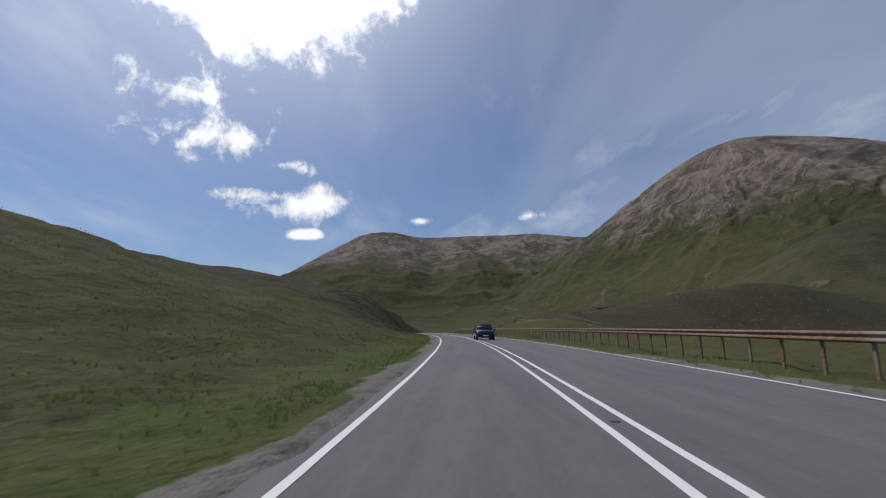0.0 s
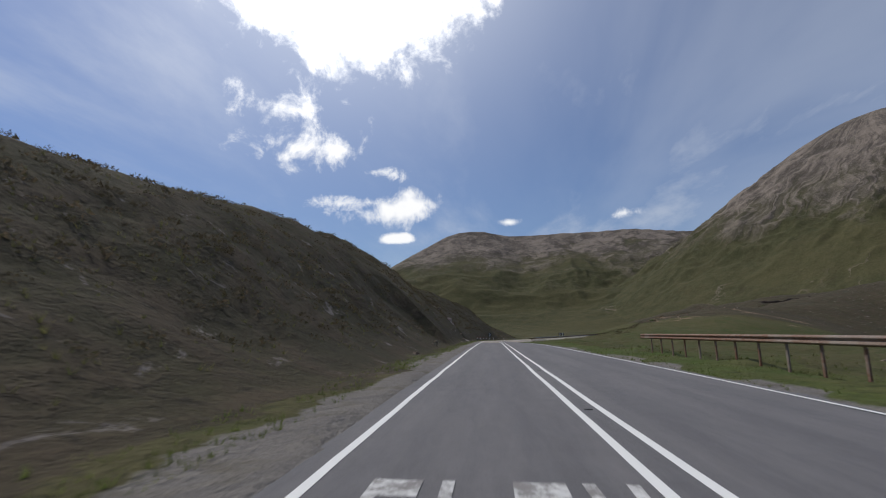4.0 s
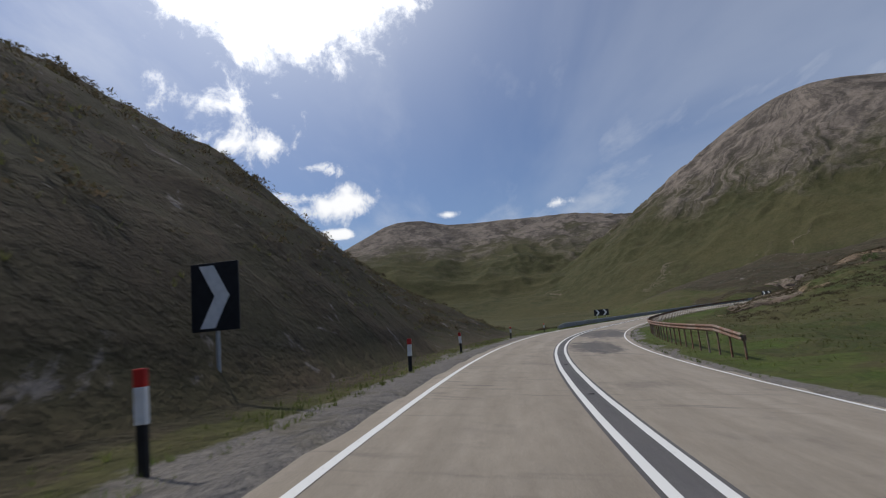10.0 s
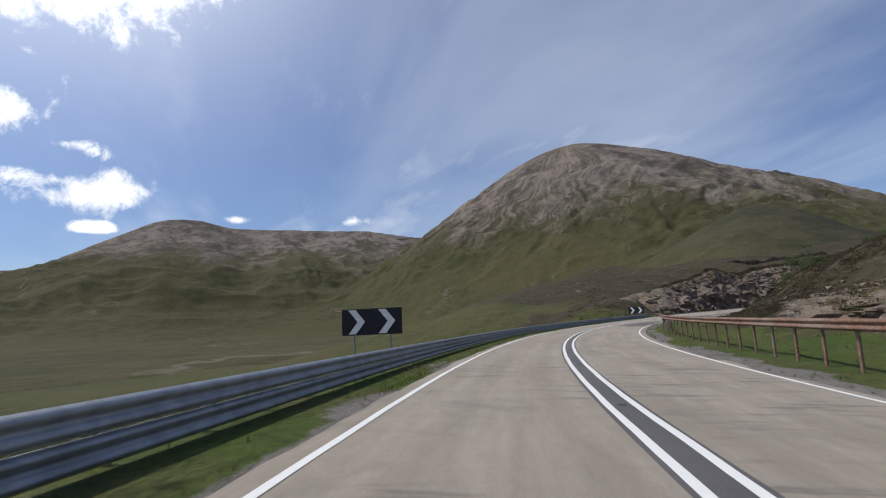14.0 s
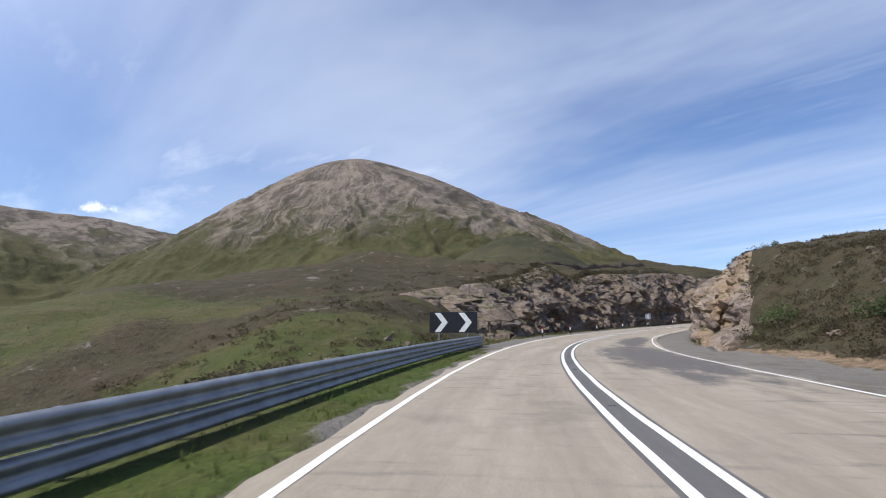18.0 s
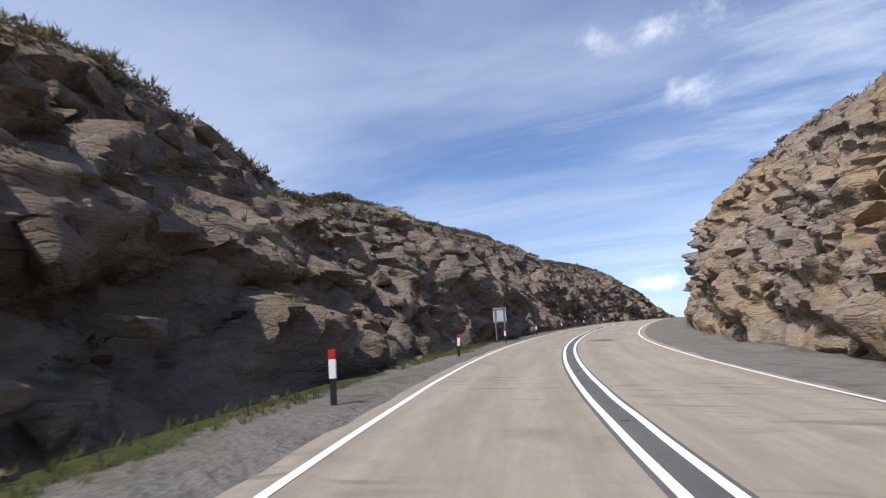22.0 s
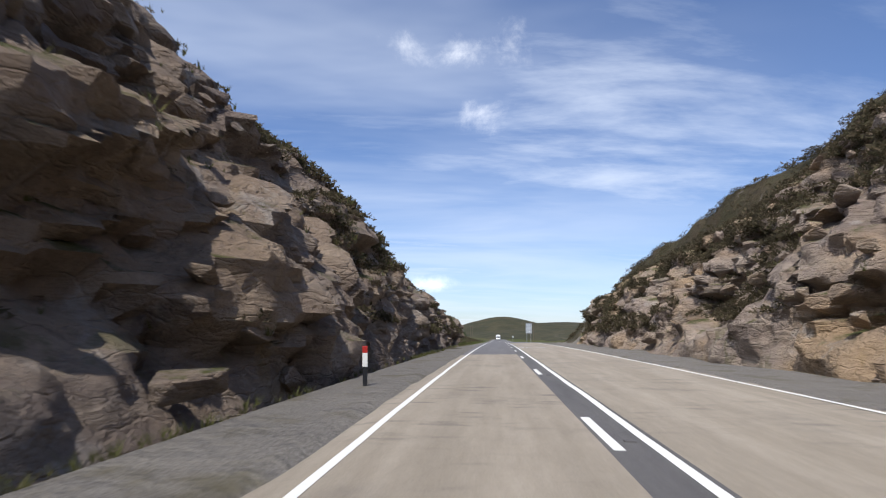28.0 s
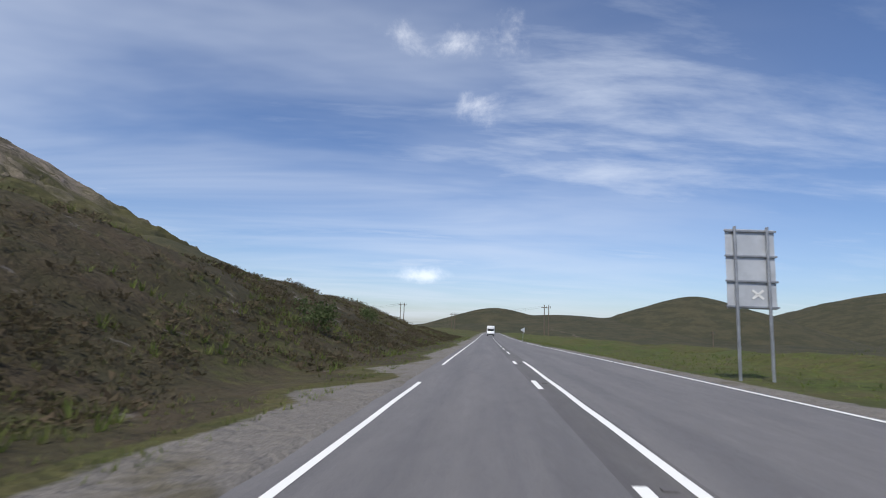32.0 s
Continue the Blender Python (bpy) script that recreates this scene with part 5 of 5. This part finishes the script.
def spots(rng, n, s0, s1, a0, a1, side, near=1.6):
    s = rng.uniform(s0, s1, n)
    a = a0 + (a1 - a0) * rng.random(n) ** near
    keep = fbm(s / 5.0, a / 3.0, 0, 3, 77) > rng.uniform(-0.9, 0.5, n)
    s, a = s[keep], a[keep]
    x, y, z = near_land(s, a * side)
    return x, y, z


def tufts(name, x, y, z, size, blades, mat, label, rng, lean=0.5):
    n = len(x) * blades
    i = np.repeat(np.arange(len(x)), blades)
    sz = np.repeat(size, blades) * rng.uniform(0.6, 1.15, n)
    ang = rng.uniform(0, 2 * np.pi, n)
    r = sz * 0.28 * rng.random(n)
    base = np.stack([x[i] + r * np.cos(ang), y[i] + r * np.sin(ang), z[i] - 0.04], 1)
    w = sz * rng.uniform(0.05, 0.10, n)
    side = np.stack([-np.sin(ang), np.cos(ang), 0 * ang], 1) * w[:, None]
    tip = base + np.stack([np.cos(ang) * sz * lean * rng.random(n), np.sin(ang) * sz * lean * rng.random(n), sz], 1)
    co = np.stack([base - side, base + side, tip], 1)
    link(name, tri_mesh(name, co, mat), label=label, category="grass", kind="stuff")


def clumps(name, x, y, z, size, leaves, mat, label, rng, flat=0.6, leaf=0.115, cat="heather"):
    n = len(x) * leaves
    i = np.repeat(np.arange(len(x)), leaves)
    v = rng.normal(size=(n, 3))
    v /= np.linalg.norm(v, axis=1)[:, None]
    v[:, 2] = np.abs(v[:, 2])
    rad = np.repeat(size, leaves) * rng.uniform(0.55, 1.05, n)
    c = np.stack([x[i], y[i], z[i] - 0.05], 1) + v * rad[:, None] * np.array([1, 1, flat])
    l = leaf * np.repeat(size, leaves)[:, None] * rng.uniform(0.6, 1.5, (n, 1))
    p, q = rng.normal(size=(n, 3)), rng.normal(size=(n, 3))
    co = np.stack([c - p * l * 0.5, c + p * l * 0.5, c + q * l * 0.9 + v * l], 1)
    link(name, tri_mesh(name, co, mat), label=label, category=cat, kind="stuff")


def build_plants():
    rng = np.random.default_rng(5)
    pick = [spots(rng, 12000, -10, 120, 2.6, 7, -1), spots(rng, 9000, 120, 400, 2.9, 4.4, -1), spots(rng, 8000, 400, 550, 2.5, 7, -1), spots(rng, 18000, -10, 520, 6.3, 14, 1),
            spots(rng, 7000, 835, 1000, 3.4, 8, -1), spots(rng, 9000, 889, 1010, 6.6, 22, 1), spots(rng, 2500, 575, 830, 10.2, 11.6, 1)]
    x, y, z = (np.concatenate([p[i] for p in pick]) for i in range(3))
    tufts("verge_grass", x, y, z, rng.uniform(0.06, 0.17, len(x)), 6, BLADE, "short green grass tufts along the road verge", rng, 0.9)
    pick = [spots(rng, 20000, -10, 130, 6, 50, -1, 1.2), spots(rng, 20000, 120, 400, 6, 26, -1, 1.0), spots(rng, 14000, 300, 500, 13, 50, 1, 1.2), spots(rng, 12000, 120, 330, 10, 40, 1, 1.2), spots(rng, 5000, 0, 130, 11, 35, 1, 1.2), spots(rng, 3200, 495, 575, 12, 30, 1, 1.2), spots(rng, 16000, 830, 980, 5, 30, -1, 1.2), spots(rng, 4000, 800, 870, 11, 22, 1, 1.0), spots(rng, 9000, 400, 570, 5, 40, -1, 1.2), spots(rng, 6000, 545, 730, 3.7, 5.8, -1), spots(rng, 2400, 730, 840, 4.0, 5.8, -1)]
    x, y, z = (np.concatenate([p[i] for p in pick]) for i in range(3))
    tufts("moor_grass", x, y, z, rng.uniform(0.08, 0.22, len(x)), 8, BLADE_DRY, "coarse brown-green moor grass tufts on the slopes", rng, 1.1)
    pick = [spots(rng, 5200, 125, 400, 7, 26, -1, 1.0), spots(rng, 2000, 560, 850, 9, 26, -1, 1.0), spots(rng, 2600, 575, 860, 10.5, 14.5, -1, 1.0), spots(rng, 2200, 594, 668, 10.8, 14.5, -1, 1.0), spots(rng, 9500, 800, 1000, 5.5, 26, -1, 1.1), spots(rng, 2600, 405, 560, 5.6, 20, -1, 1.3),
            spots(rng, 2600, 560, 835, 15, 30, 1, 1.0), spots(rng, 5200, 498, 580, 12.6, 34, 1, 1.2), spots(rng, 5200, 785, 872, 11.6, 25, 1, 1.0), spots(rng, 5200, 785, 872, 9.5, 27, -1, 1.0), spots(rng, 2600, 400, 520, 16, 40, 1, 1.0)]
    x, y, z = (np.concatenate([p[i] for p in pick]) for i in range(3))
    clumps("heather", x, y, z, rng.uniform(0.22, 0.62, len(x)), 54, TWIG, "dark low heather clumps over the banks and rock tops", rng)
    x, y, z = spots(rng, 5200, 836, 985, 5, 19, -1, 1.3)
    keep = fbm(x / 5, y / 5, 0, 3, 29) > 0.0
    tufts("bank_grass", x[keep], y[keep], z[keep], rng.uniform(0.16, 0.42, int(keep.sum())), 9, BLADE, "long yellow-green grass among the heather of the bank", rng, 0.9)
    # grass and heather on the ledges of the rock
    spot = [p[rng.choice(len(p), min(len(p), 1500), replace=False)] for p in LEDGES[:2]]
    p = np.concatenate(spot)
    tufts("ledge_grass", p[:, 0], p[:, 1], p[:, 2], rng.uniform(0.12, 0.34, len(p)), 9, BLADE_DRY, "dry yellow-green grass tufts on the rock ledges", rng, 1.0)
    spot = [p[rng.choice(len(p), min(len(p), 420), replace=False)] for p in (LEDGES[0], LEDGES[1], LEDGES[2], LEDGES[2])]
    p = np.concatenate(spot)
    clumps("ledge_heather", p[:, 0], p[:, 1], p[:, 2], rng.uniform(0.2, 0.5, len(p)), 50, TWIG, "dark heather clumps rooted in the rock face", rng)
    # heather and grass that hang over the top of the rock
    for table, ranges in ((BROWS[0], ((592, 640, 260), (640, 790, 260), (790, 850, 460))), (BROWS[1], ((580, 775, 260), (775, 860, 420)))):
        for s0, s1, n in ranges:
            p = table[(table[:, 3] > s0) & (table[:, 3] < s1)]
            p = p[rng.choice(len(p), min(len(p), n), replace=False)]
            clumps("brow_heather", p[:, 0], p[:, 1], p[:, 2], rng.uniform(0.22, 0.5, len(p)), 80, TWIG, "dark heather overhanging the top of the rock face", rng, leaf=0.14)
            tufts("brow_grass", p[:, 0] + 0.5, p[:, 1], p[:, 2], rng.uniform(0.12, 0.34, len(p)), 9, BLADE_DRY, "dry grass tufts along the top of the rock face", rng, 1.0)
    for p, n in ((COVER[0], 3400), (COVER[1], 3400)):
        p = p[rng.choice(len(p), min(len(p), n), replace=False)]
        clumps("face_heather", p[:, 0], p[:, 1], p[:, 2], rng.uniform(0.25, 0.6, len(p)), 66, TWIG, "dark brown heather in patches over the rock face", rng, leaf=0.16)
        p = p[: len(p) // 2]
        tufts("face_grass", p[:, 0] + 0.4, p[:, 1], p[:, 2], rng.uniform(0.12, 0.36, len(p)), 9, BLADE_DRY, "dry yellow grass tufts between the rock beds", rng, 1.0)
    # bushes that stand out singly
    for s, d, k in ((552, 22, 1.7), (548, 20, 1.3), (545, 33, 1.4), (553, 31, 1.2), (566, 14.6, 0.9), (538, 24, 1.1), (562, 26, 0.9), (480, 21, 1.2), (552, 15.5, 0.8), (620, 19, 0.8), (905, -9, 1.0), (930, -12, 0.9), (470, 36, 1.0)):
        bush(s, d, k, rng)


def bush(s, d, k, rng):
    x, y, z = ground_z(s, d)
    root = link("bush", None, label="round light green shrub growing on the rocky slope", category="bush", group="shrubs on the slopes")
    bm = bmesh.new()
    for i in range(7):
        a = rng.uniform(0, 6.28)
        rod(bm, (0, 0, -0.1), (0.45 * k * math.cos(a), 0.45 * k * math.sin(a), 0.8 * k * rng.uniform(0.6, 1.0)), 0.035 * k, 0.012 * k, 5)
    part("stems", bm, WOOD, root)
    n = 900
    v = rng.normal(size=(n, 3))
    v /= np.linalg.norm(v, axis=1)[:, None]
    lobes = rng.normal(size=(9, 3)) * np.array([0.55, 0.55, 0.3]) * k + np.array([0, 0, 0.85 * k])
    c = lobes[rng.integers(0, 9, n)] + v * (0.55 * k) * rng.random((n, 1)) ** 0.4
    c[:, 2] = np.maximum(c[:, 2], 0.1)
    p, q = rng.normal(size=(n, 3)) * 0.05 * k, rng.normal(size=(n, 3)) * 0.08 * k
    link("leaves", tri_mesh("leaves", np.stack([c - p, c + p, c + q], 1), BUSH), root)
    root.matrix_basis = pose(x, y, z)


build_plants()
